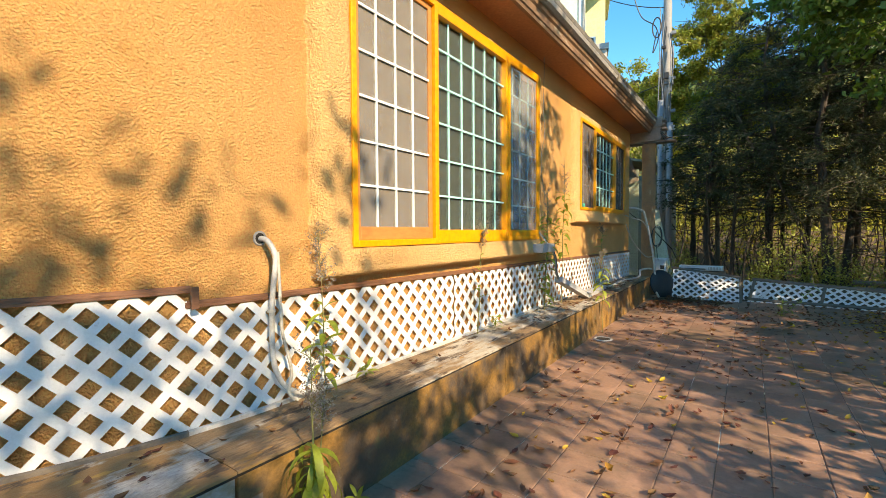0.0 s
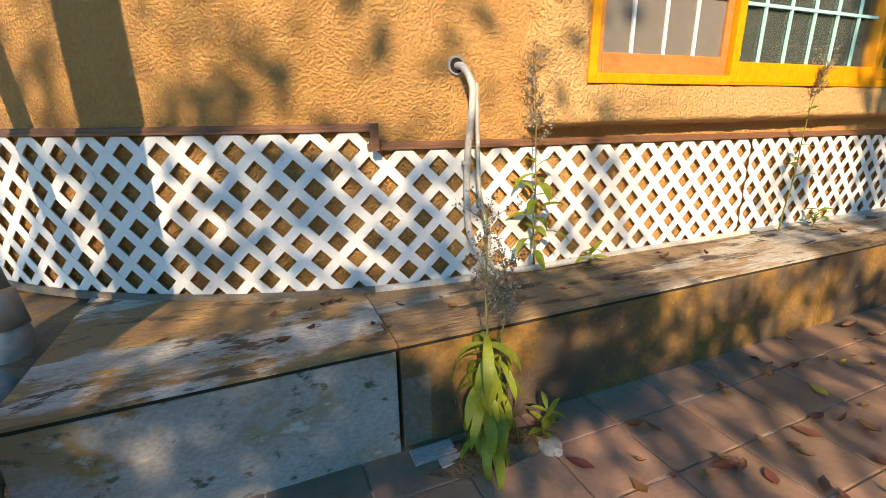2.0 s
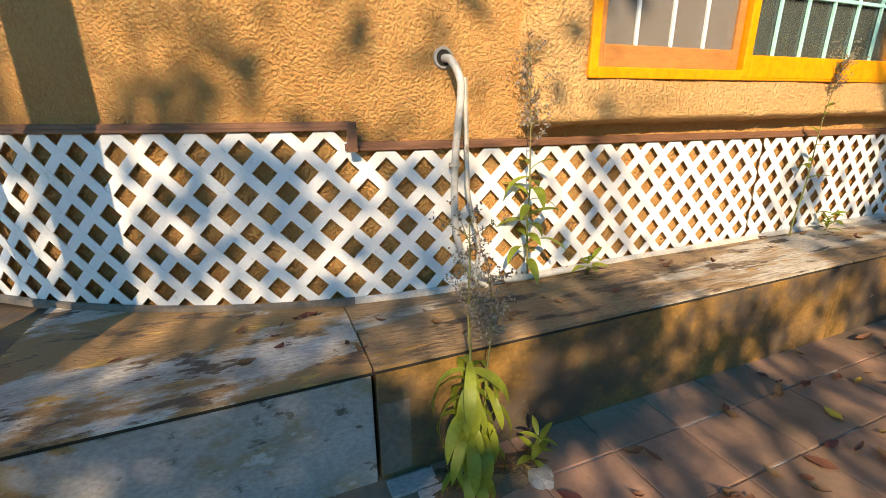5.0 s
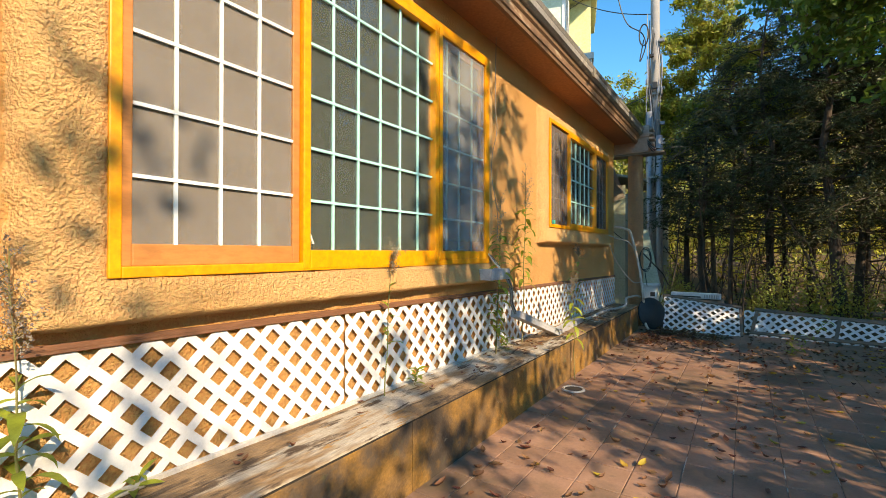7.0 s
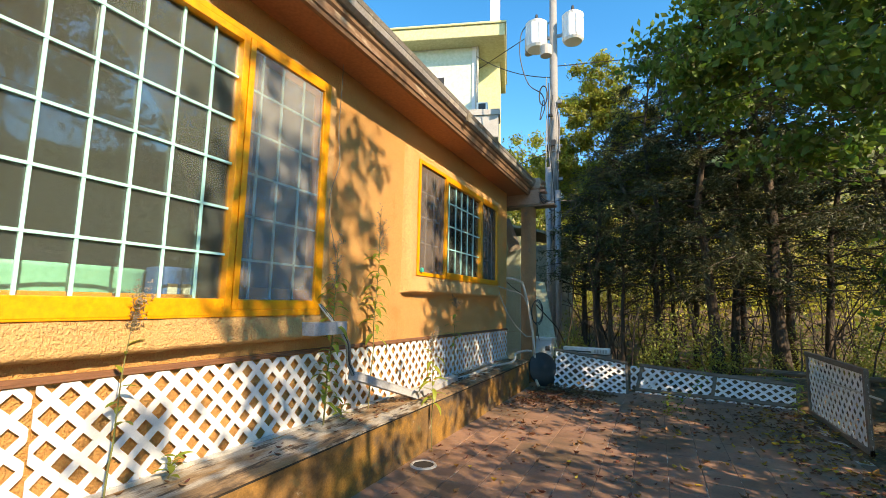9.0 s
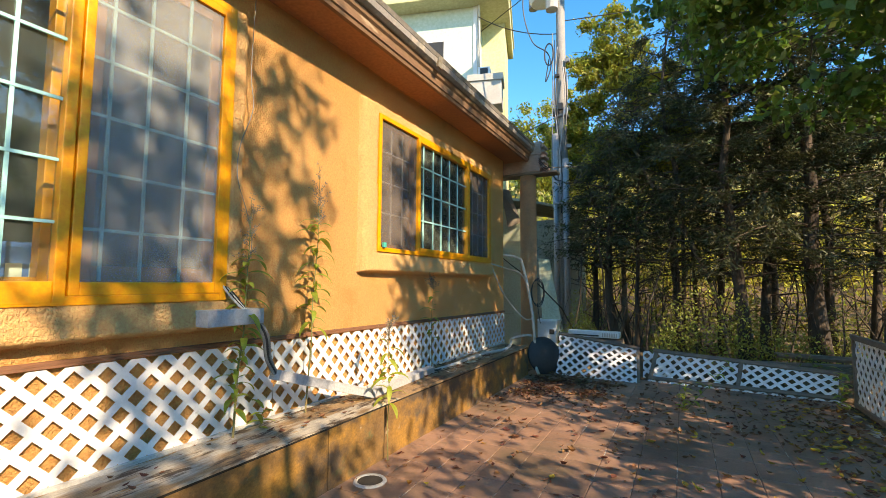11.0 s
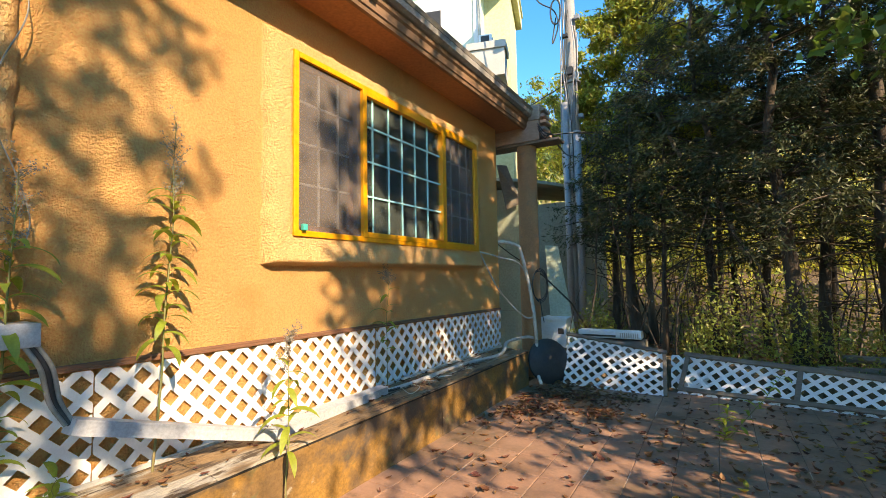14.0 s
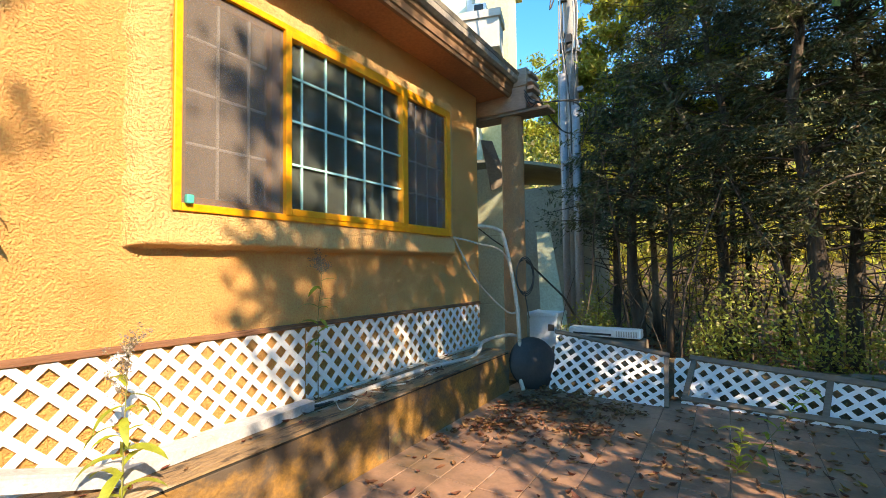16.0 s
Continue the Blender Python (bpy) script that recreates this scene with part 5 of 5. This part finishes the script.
    # yellowing tree by the pole, and others beyond the house
    broadleaf(-0.75, 16.4, 6.5, 0.08, ((-1.2, 16.2, 7.2, 0.7, 1), (-0.45, 16.3, 7.3, 0.8, 1), (-1.35, 16.1, 6.1, 0.8, 1), (-0.2, 16.1, 6.2, 0.9, 1), (-1.0, 16.2, 5.1, 0.9, 1), (0.2, 16.2, 5.2, 0.8, 1), (-1.6, 16.2, 4.3, 0.6, 0.8), (-0.8, 16.3, 8.1, 0.6, 0.8), (0.4, 16.2, 6.6, 0.6, 0.8), (-1.95, 16.3, 5.7, 0.7, 1), (-2.5, 16.7, 5.2, 0.8, 1), (-1.7, 16.2, 6.8, 0.6, 0.9), (-3.2, 17.0, 5.7, 0.8, 0.9), (-1.5, 16.3, 8.2, 0.7, 1), (-0.9, 16.3, 8.6, 0.6, 0.9), (-1.8, 16.4, 7.6, 0.6, 0.9), (-0.1, 16.3, 7.6, 0.6, 1), (-2.6, 16.8, 6.3, 0.6, 0.9)),
              90, 3600, 0.13, YELLOWED, "slender yellow-green autumn tree beside the utility pole", "yellowing trees", BARK_PALE, 0.4)
    broadleaf(-3.6, 21.5, 7.0, 0.12, ((-3.6, 21.3, 7.2, 1.3, 1), (-2.8, 21.4, 6.2, 1.2, 1), (-4.6, 21.5, 6.4, 1.3, 1), (-3.4, 21.4, 4.8, 1.4, 1), (-1.8, 21.5, 5.2, 1.2, 1), (-4.4, 21.4, 8.2, 1.0, 1)),
              91, 1200, 0.16, YELLOWED, "yellow-green tree behind the shed", "yellowing trees", BARK_PALE, 0.45)


build_trees()


def build_brush():
    rng = np.random.default_rng(12)
    m = 40000
    x = rng.uniform(-3.5, 13, m)
    y = rng.uniform(18.8, 30, m)
    clump = np.array([noise.noise((a * 0.55, b * 0.55, 0.0)) for a, b in zip(x, y)])
    keep = clump > 0.0
    x, y, clump = x[keep], y[keep], clump[keep]
    top = 0.7 + 2.6 * np.clip(clump + 0.3, 0, 1) + 0.05 * (y - 17)
    z = np.array([ground_height(a, b) for a, b in zip(x, y)]) + rng.uniform(0, 1, len(x)) ** 0.8 * top
    me = leaves("undergrowth", np.stack([x, y, z], 1), 0.16, BRUSHLEAF, rng, slim=0.55)
    tagged(new("undergrowth", me), "sunlit yellow-green undergrowth on the slope behind the trees", "undergrowth", kind="stuff")
    m = 34000
    x = rng.uniform(-9, 20, m)
    y = rng.uniform(24, 44, m)
    cl = np.array([noise.noise((a * 0.3, b * 0.3, 7.0)) for a, b in zip(x, y)])
    z = np.array([ground_height(a, b) for a, b in zip(x, y)]) + rng.uniform(0, 1, m) * (1.0 + 6.0 * np.clip(cl + 0.35, 0, 1))
    tagged(new("slope_grass", leaves("slope_grass", np.stack([x, y, z], 1)[:18000] - np.array([0, 0, 0.3]), 0.5, DRYGRASS, rng, slim=0.5)), "dry pale grass on the far slope", "grass", kind="stuff")
    me = leaves("slope_thicket", np.stack([x, y, z], 1)[18000:], 0.36, BRUSHLEAF, rng, slim=0.6)
    tagged(new("slope_thicket", me), "sunlit yellow-green thicket on the far slope", "thicket", kind="stuff")
    m = 60000
    x = rng.uniform(-1.8, 8.0, m)
    y = rng.uniform(12.4, 17.0, m)
    cl = np.array([noise.noise((a * 0.8, b * 0.8, 4.0)) for a, b in zip(x, y)])
    keep = cl > 0.06
    x, y, cl = x[keep], y[keep], cl[keep]
    z = np.array([ground_height(a, b) for a, b in zip(x, y)]) + rng.uniform(0, 1, len(x)) * (0.4 + 2.7 * np.clip(cl, 0, 1))
    me = leaves("shrubs", np.stack([x, y, z], 1), 0.065, SHRUBLEAF, rng, slim=0.5)
    tagged(new("shrubs", me), "low green shrubs among the conifer trunks", "shrubs", kind="stuff")
    # bare twigs and thin saplings
    rnd = random.Random(6)
    bm = bmesh.new()
    for k in range(170):
        px, py = rnd.uniform(-2, 8.5), rnd.uniform(12.6, 20)
        limb(bm, (px, py, ground_height(px, py)), (rnd.gauss(0, 0.25), rnd.gauss(0, 0.25), 1), rnd.uniform(1.2, 4.2), rnd.uniform(0.008, 0.028), rnd, 0, 6, 4, 0.13)
    tagged(new("saplings", mesh_of("saplings", bm, BARK)), "thin bare saplings and twigs among the trees", "saplings", kind="stuff")
    lean = thing("leaning_tree", (1.3, 14.6, 0), "slender pale trunk leaning among the conifers", "tree")
    part("trunk", tube(smooth_path([(1.42, 14.6, -0.1), (1.25, 14.6, 1.1), (0.95, 14.6, 2.0), (0.55, 14.6, 3.1), (0.35, 14.6, 3.4), (0.05, 14.6, 3.8), (-0.3, 14.6, 4.7)]), 0.035, 7), BARK_PALE, lean, smooth=True)
    logs = ((1.6, 12.6, 4.2, 12.9), (1.9, 12.9, 5.0, 12.6))
    for k, (a, b, c, d) in enumerate(logs):
        solid("fallen_log", tube([(a, b, 0.30 + 0.12 * k), (c, d, 0.34 + 0.1 * k)], 0.05, 8), WOOD_DARK, "dark fallen branch lying behind the lattice", "branch", group="fallen branches")
    # earth bank that the panels lean on
    bm = bmesh.new()
    rows = []
    for i in range(30):
        px = -1.7 + i * 0.32
        rows.append([bm.verts.new((px, yy, zz + 0.06 * noise.noise((px * 2, yy, 3)))) for yy, zz in ((11.98, -0.05), (12.12, 0.22), (12.6, 0.34), (13.4, 0.12), (14.2, -0.1))])
    for a, b in zip(rows, rows[1:]):
        for k in range(4):
            bm.faces.new((a[k], b[k], b[k + 1], a[k + 1]))
    solid("ground_bank", bm, SOIL, "low bank of dark soil behind the lattice panels", "bank", "structure", smooth=True)


build_brush()


# ---- weeds ----
def blade(length, width, bend):
    bm = bmesh.new()
    n = 6
    rows = []
    for i in range(n + 1):
        t = i / n
        w = width * math.sin(math.pi * min(1, 0.08 + t * 0.92)) ** 0.8 * (1 if i < n else 0.05)
        a = bend * t
        cx = length * (math.sin(a) / bend if bend else t)
        cz = -length * ((1 - math.cos(a)) / bend if bend else 0)
        rows.append([bm.verts.new((cx, -w, cz + w * 0.25)), bm.verts.new((cx, 0, cz)), bm.verts.new((cx, w, cz + w * 0.25))])
    for a, b in zip(rows, rows[1:]):
        for k in range(2):
            bm.faces.new((a[k], b[k], b[k + 1], a[k + 1]))
    return mesh_of("leaf", bm, WEEDLEAF, True)


BLADES = [blade(0.20, 0.022, 1.6), blade(0.15, 0.019, 1.0), blade(0.09, 0.013, 0.7), blade(0.23, 0.017, 2.0)]


def weed(x, y, z, h, seed, low, count, big, head, label, lean=(0, 0), stem_r=0.006):
    """low: heights between which leaves grow; head: share of the top that is dry flower."""
    rnd, rng = random.Random(seed), np.random.default_rng(seed)
    t = thing("weed", (x, y, z), label, "plant", "weeds along the ledge")
    pts = [Vector((x + lean[0] * k / 7 + rnd.gauss(0, 0.006), y + lean[1] * k / 7 + rnd.gauss(0, 0.008), z - 0.01 + h * k / 7)) for k in range(8)]
    part("stem", tube(pts, [stem_r * (1 - 0.75 * k / 7) for k in range(8)], 5), STEM, t)

    def at(f):
        q = min(6.999, f * 7)
        return pts[int(q)].lerp(pts[int(q) + 1], q - int(q))
    for k in range(count):
        f = low[0] + (low[1] - low[0]) * (k + rnd.random()) / count
        ob = new("leaf", BLADES[big if rnd.random() < 0.7 else max(0, min(3, big - 1 if big != 3 else 0))])
        ob.parent = t
        p = at(f) - Vector((x, y, z))
        sc = rnd.uniform(0.75, 1.2)
        ob.matrix_basis = Matrix.LocRotScale(p, Euler((rnd.uniform(-0.3, 0.3), rnd.uniform(-0.2, 0.5) if big == 3 else rnd.uniform(-0.9, -0.1), k * 2.4 + rnd.uniform(-0.4, 0.4))), (sc, sc, sc))
    if head:
        bm = bmesh.new()
        cs = []
        for k in range(26):
            p = at(1 - head * rnd.random())
            lp = limb(bm, p, (rnd.gauss(0, 1), rnd.gauss(0, 1), 1.3), rnd.uniform(0.05, 0.14), 0.0022, rnd, 0, 3, 3)
            cs += [np.array(q) + rng.normal(size=3) * 0.008 for q in lp[1:] for _ in range(9)]
        tagged(part("stalk_spray", bm, STEM, t), kind="stuff")
        ob = new("seed_head", leaves("seed_head", np.array(cs), 0.012, DRY, rng, slim=0.7))
        hang(tagged(ob, kind="stuff"), t)


def build_weeds():
    lab = "leafy green weed with dry seed head by the ledge"
    weed(-1.68, 1.44, 0.0, 1.02, 1, (0.10, 0.55), 40, 3, 0.35, "tall green weed with drooping leaves and dry seed head", (0.03, -0.03), 0.009)
    weed(-1.70, 1.49, 0.0, 0.80, 2, (0.12, 0.62), 18, 3, 0.3, "green weed with drooping leaves at the ledge's foot", (-0.03, 0.06), 0.007)
    weed(-2.28, 2.03, 0.5, 1.10, 3, (0.10, 0.55), 18, 1, 0.40, lab, (0.0, -0.03))
    weed(-2.27, 4.05, 0.5, 1.08, 4, (0.3, 0.8), 7, 2, 0.15, "thin dried weed stalk against the lattice", (0.03, 0.05))
    weed(-2.22, 5.78, 0.5, 1.65, 5, (0.12, 0.80), 44, 0, 0.30, lab, (0.02, 0.06), 0.009)
    weed(-2.24, 6.48, 0.5, 2.05, 6, (0.34, 0.80), 34, 0, 0.22, lab, (0.02, 0.08), 0.008)
    weed(-1.78, 7.02, 0.0, 1.22, 7, (0.40, 0.85), 18, 0, 0.20, "green weed growing up from the terrace joint", (-0.05, 0.06))
    weed(-2.22, 8.55, 0.5, 1.12, 8, (0.35, 0.9), 12, 1, 0.10, "thin green weed before the lattice", (0.0, 0.05), 0.004)
    weed(0.53, 10.1, 0.0, 0.32, 9, (0.05, 1.0), 26, 2, 0, "yellow-green seedling growing in the terrace joints", (0.05, 0.1), 0.004)
    weed(0.55, 10.12, 0.0, 0.46, 15, (0.1, 1.0), 26, 2, 0, "thin green creeper reaching towards the lattice", (0.62, 1.40), 0.005)
    weed(-1.70, 1.72, 0.0, 0.14, 10, (0.1, 1.0), 10, 2, 0, "small green weed tuft at the ledge's foot", (0, 0.02), 0.003)
    weed(-2.27, 2.40, 0.5, 0.10, 11, (0.1, 1.0), 9, 2, 0, "small green weed tuft on the ledge", (0, 0.02), 0.003)
    weed(-2.25, 4.40, 0.5, 0.14, 12, (0.1, 1.0), 14, 2, 0, "small green weed tuft on the ledge", (0, 0.02), 0.003)
    weed(-2.22, 6.0, 0.5, 0.16, 13, (0.1, 1.0), 10, 2, 0, "small green weed tuft on the ledge", (0, 0.02), 0.003)
    weed(2.3, 11.1, 0.0, 0.5, 14, (0.1, 1.0), 26, 1, 0, "green weed at the terrace corner", (0.05, 0.05), 0.004)


build_weeds()


# ---- terrace ----
def build_terrace():
    bed = solid("pavement", box(-1.84, 2.45, -6.0, 11.9, -0.12, -0.006), GROUT, "pale grouted bed of the tiled terrace", "terrace", "structure")
    step_x, step_y = 0.302, 0.362
    hx, hy = 0.1475, 0.1775
    bm = bmesh.new()
    vs = quads(bm, [(sx * hx, sy * hy, z) for sx in (-1, 1) for sy in (-1, 1) for z in (-0.03, -0.003)], BOX_FACES)
    top = quads(bm, [(sx * (hx - 0.004), sy * (hy - 0.004), 0.0) for sx, sy in ((-1, -1), (1, -1), (1, 1), (-1, 1))], ((0, 1, 2, 3),))
    ring = [vs[1], vs[5], vs[7], vs[3]]
    for k in range(4):
        bm.faces.new((ring[k], ring[(k + 1) % 4], top[(k + 1) % 4], top[k]))
    tile = mesh_of("tile", bm, TILE)
    rnd = random.Random(2)
    rest_v, rest_f = [], []
    base_v = [tuple(v.co) for v in tile.vertices]
    base_f = [tuple(p.vertices) for p in tile.polygons]
    made = 0
    for j in range(50):
        for i in range(15):
            x, y = -1.77 + i * step_x, -6.085 + j * step_y
            if x > 2.35 or y > 11.8:
                continue
            dz, rx, ry = rnd.gauss(0, 0.0008), rnd.gauss(0, 0.0025), rnd.gauss(0, 0.0025)
            if 1.0 < y < 9.6 and i < 13 and made < 300:
                ob = new("tile", tile)
                ob.parent = bed
                ob.matrix_basis = Matrix.LocRotScale((x, y, dz), Euler((rx, ry, rnd.gauss(0, 0.002))), None)
                made += 1
            else:
                o = len(rest_v)
                rest_v += [(x + a, y + b, c + dz + a * ry - b * rx) for a, b, c in base_v]
                rest_f += [tuple(o + q for q in f) for f in base_f]
    me = bpy.data.meshes.new("tiles")
    me.from_pydata(rest_v, [], rest_f)
    me.materials.append(TILE_REST)
    ob = new("tiles", me)
    ob.parent = bed
    tagged(ob, "terracotta floor tiles farther off", kind="stuff")
    drain = thing("floor_drain", (-1.67, 6.62, 0), "round open drain hole in the terrace beside the ledge", "drain")
    n = 20
    bm = bmesh.new()
    ring = [[bm.verts.new((-1.67 + r * math.cos(2 * math.pi * k / n), 6.62 + r * math.sin(2 * math.pi * k / n), z)) for k in range(n)] for r, z in ((0.135, 0.0), (0.125, 0.012), (0.105, 0.012), (0.10, 0.002))]
    for a, b in zip(ring, ring[1:]):
        for k in range(n):
            bm.faces.new((a[k], a[(k + 1) % n], b[(k + 1) % n], b[k]))
    part("rim", bm, CONCRETE, drain)
    # no real depth here: a black disc paints the drain's inner shade
    part("hole", tube([(-1.67, 6.62, -0.01), (-1.67, 6.62, 0.0045)], 0.104, 20), HOLE_SHADE, drain, "flat dark disc painted as the shade inside the drain")
    kerb = solid("kerb", box(2.45, 2.56, -6.0, 11.35, -0.1, 0.0, 0.01), SOIL, "soil-covered edge of the terrace", "kerb", "structure")
    # litter
    rng = np.random.default_rng(21)

    def litter(name, pts, size, mat, label):
        n = len(pts)
        a = rng.uniform(0, 2 * np.pi, n)
        L = size * rng.uniform(0.55, 1.3, n)
        W = L * rng.uniform(0.3, 0.55, n)
        cur = rng.uniform(0.1, 0.55, n) * L
        d = np.stack([np.cos(a), np.sin(a), 0 * a], 1)
        w = np.stack([-np.sin(a), np.cos(a), 0 * a], 1)
        c = np.asarray(pts)
        up = np.array([0, 0, 1.0])
        bow, tip = rng.uniform(-0.3, 0.5, n), rng.uniform(-0.3, 1.0, n)
        v = []
        for t, wd in ((-0.5, 0.12), (-0.17, 0.9), (0.2, 1.0), (0.5, 0.06)):
            rise = cur * (4 * t * t * (0.5 + tip * (t > 0)) + 0.15)
            for side in (-1, 0, 1):
                lift = rise + abs(side) * cur * wd * (0.55 + 0.5 * bow * side)
                v.append(c + d * (L * t)[:, None] + w * (W * 0.5 * side * wd * (1 + 0.25 * np.sin(9 * t + a)))[:, None] + up * np.maximum(lift, 0.001)[:, None])
        v = np.stack(v, 1)
        faces = [(3 * r + k, 3 * r + k + 1, 3 * r + k + 4, 3 * r + k + 3) for r in range(3) for k in range(2)]
        me = cloud_mesh(name, v, faces, n, mat)
        tagged(new(name, me), label, "fallen leaves", kind="stuff")

    def scatter(n, xr, yr, z=0.004):
        return np.stack([rng.uniform(*xr, n), rng.uniform(*yr, n), np.full(n, z)], 1)
    # heaps blown into the corner by the ledge
    centre = np.stack([rng.uniform(-1.75, -0.1, 26), rng.uniform(9.6, 11.55, 26)], 1)
    centre = centre[centre[:, 0] + 1.75 < 0.75 * (centre[:, 1] - 9.2) + 0.3]
    pick = rng.integers(0, len(centre), 900)
    heap = np.concatenate([centre[pick] + rng.normal(size=(900, 2)) * 0.11, rng.uniform(0.003, 0.03, (900, 1))], 1)
    heap = heap[(heap[:, 0] > -1.76) & (heap[:, 1] < 11.62)]
    brown = np.concatenate([scatter(140, (-1.8, 0.2), (0.5, 7)), scatter(380, (-0.2, 2.4), (1, 11)), scatter(130, (-1.8, 0.4), (7, 10)), scatter(260, (-1.75, -0.2), (9.6, 11.6)), heap, scatter(350, (0, 2.4), (9.0, 11.7)), scatter(260, (1.6, 2.5), (5, 11.5)), scatter(700, (1.7, 3.1), (4, 11.6))])
    litter("dead_leaves", brown, 0.062, FALLEN, "curled brown dead leaves scattered on the terrace")
    near = np.concatenate([scatter(70, (-1.75, -0.3), (1.4, 5.0)), scatter(40, (-1.75, 0.2), (5.0, 9.5))])
    litter("curled_leaves", near, 0.088, FALLEN, "large curled dark brown leaves on the terrace tiles")
    yell = np.concatenate([scatter(30, (-1.6, 0.3), (1, 8)), scatter(170, (0.2, 2.4), (2, 11)), scatter(120, (1.5, 2.5), (6, 11)), scatter(260, (1.6, 3.0), (5, 11.4))])
    litter("yellow_leaves", yell, 0.075, FALLEN_Y, "yellow fallen leaves scattered on the terrace")
    ledge = np.concatenate([scatter(60, (-2.3, -1.9), (0.2, 6), 0.508), scatter(160, (-2.3, -1.9), (6, 11.2), 0.508)])
    litter("ledge_leaves", ledge, 0.05, FALLEN, "dry brown leaves lying on the ledge")
    wild = np.concatenate([scatter(1500, (2.6, 8), (2, 17), 0.02), scatter(900, (-1.6, 3), (12.6, 17), 0.05)])
    litter("forest_leaves", wild, 0.10, FALLEN, "dead leaves on the ground under the trees")
    bm = bmesh.new()
    mid = bm.verts.new((-1.70, 1.50, 0.03))
    rim = [bm.verts.new((-1.70 + (0.11 + 0.05 * noise.noise((k, 0.5, 0))) * math.cos(k * 2 * math.pi / 22), 1.50 + (0.26 + 0.12 * noise.noise((k * 0.7, 3.5, 0))) * math.sin(k * 2 * math.pi / 22), 0.002)) for k in range(22)]
    inner = [bm.verts.new((-1.70 + (v.co.x + 1.70) * 0.6, 1.50 + (v.co.y - 1.50) * 0.6, 0.02 + 0.012 * noise.noise((k * 0.9, 1, 1)))) for k, v in enumerate(rim)]
    for k in range(22):
        bm.faces.new((rim[k], rim[(k + 1) % 22], inner[(k + 1) % 22], inner[k]))
        bm.faces.new((inner[k], inner[(k + 1) % 22], mid))
    solid("soil_patch", bm, SOIL, "dark soil in a broken corner of the tiles", "soil", "structure", smooth=True)
    rock = random.Random(4)
    for k in range(8):
        s = rock.uniform(0.018, 0.035)
        bm = bmesh.new()
        bmesh.ops.create_icosphere(bm, subdivisions=2, radius=s)
        cx, cy = -1.66 + rock.uniform(-0.1, 0.08), 1.45 + rock.uniform(-0.15, 0.35)
        for v in bm.verts:
            v.co = Vector((v.co.x * 1.5, v.co.y, v.co.z * 0.5)) * (1 + 0.4 * noise.noise(v.co * 30 + Vector((k, 0, 0))))
            v.co += Vector((cx, cy, s * 0.35))
        solid("stone", bm, ROOFING, "small grey stone at the ledge's foot", "stone", group="stones by the weed")
    chips = thing("broken_slab", (-1.72, 1.1, 0), "broken pale paint-coated slab pieces at the ledge's foot", "rubble")
    part("chip", box(-1.82, -1.74, 1.16, 1.34, 0.0, 0.016, 0.004), LEDGE_GREY, chips)
    part("chip", box(-1.73, -1.68, 1.25, 1.37, 0.002, 0.018, 0.004), LEDGE_GREY, chips)


build_terrace()
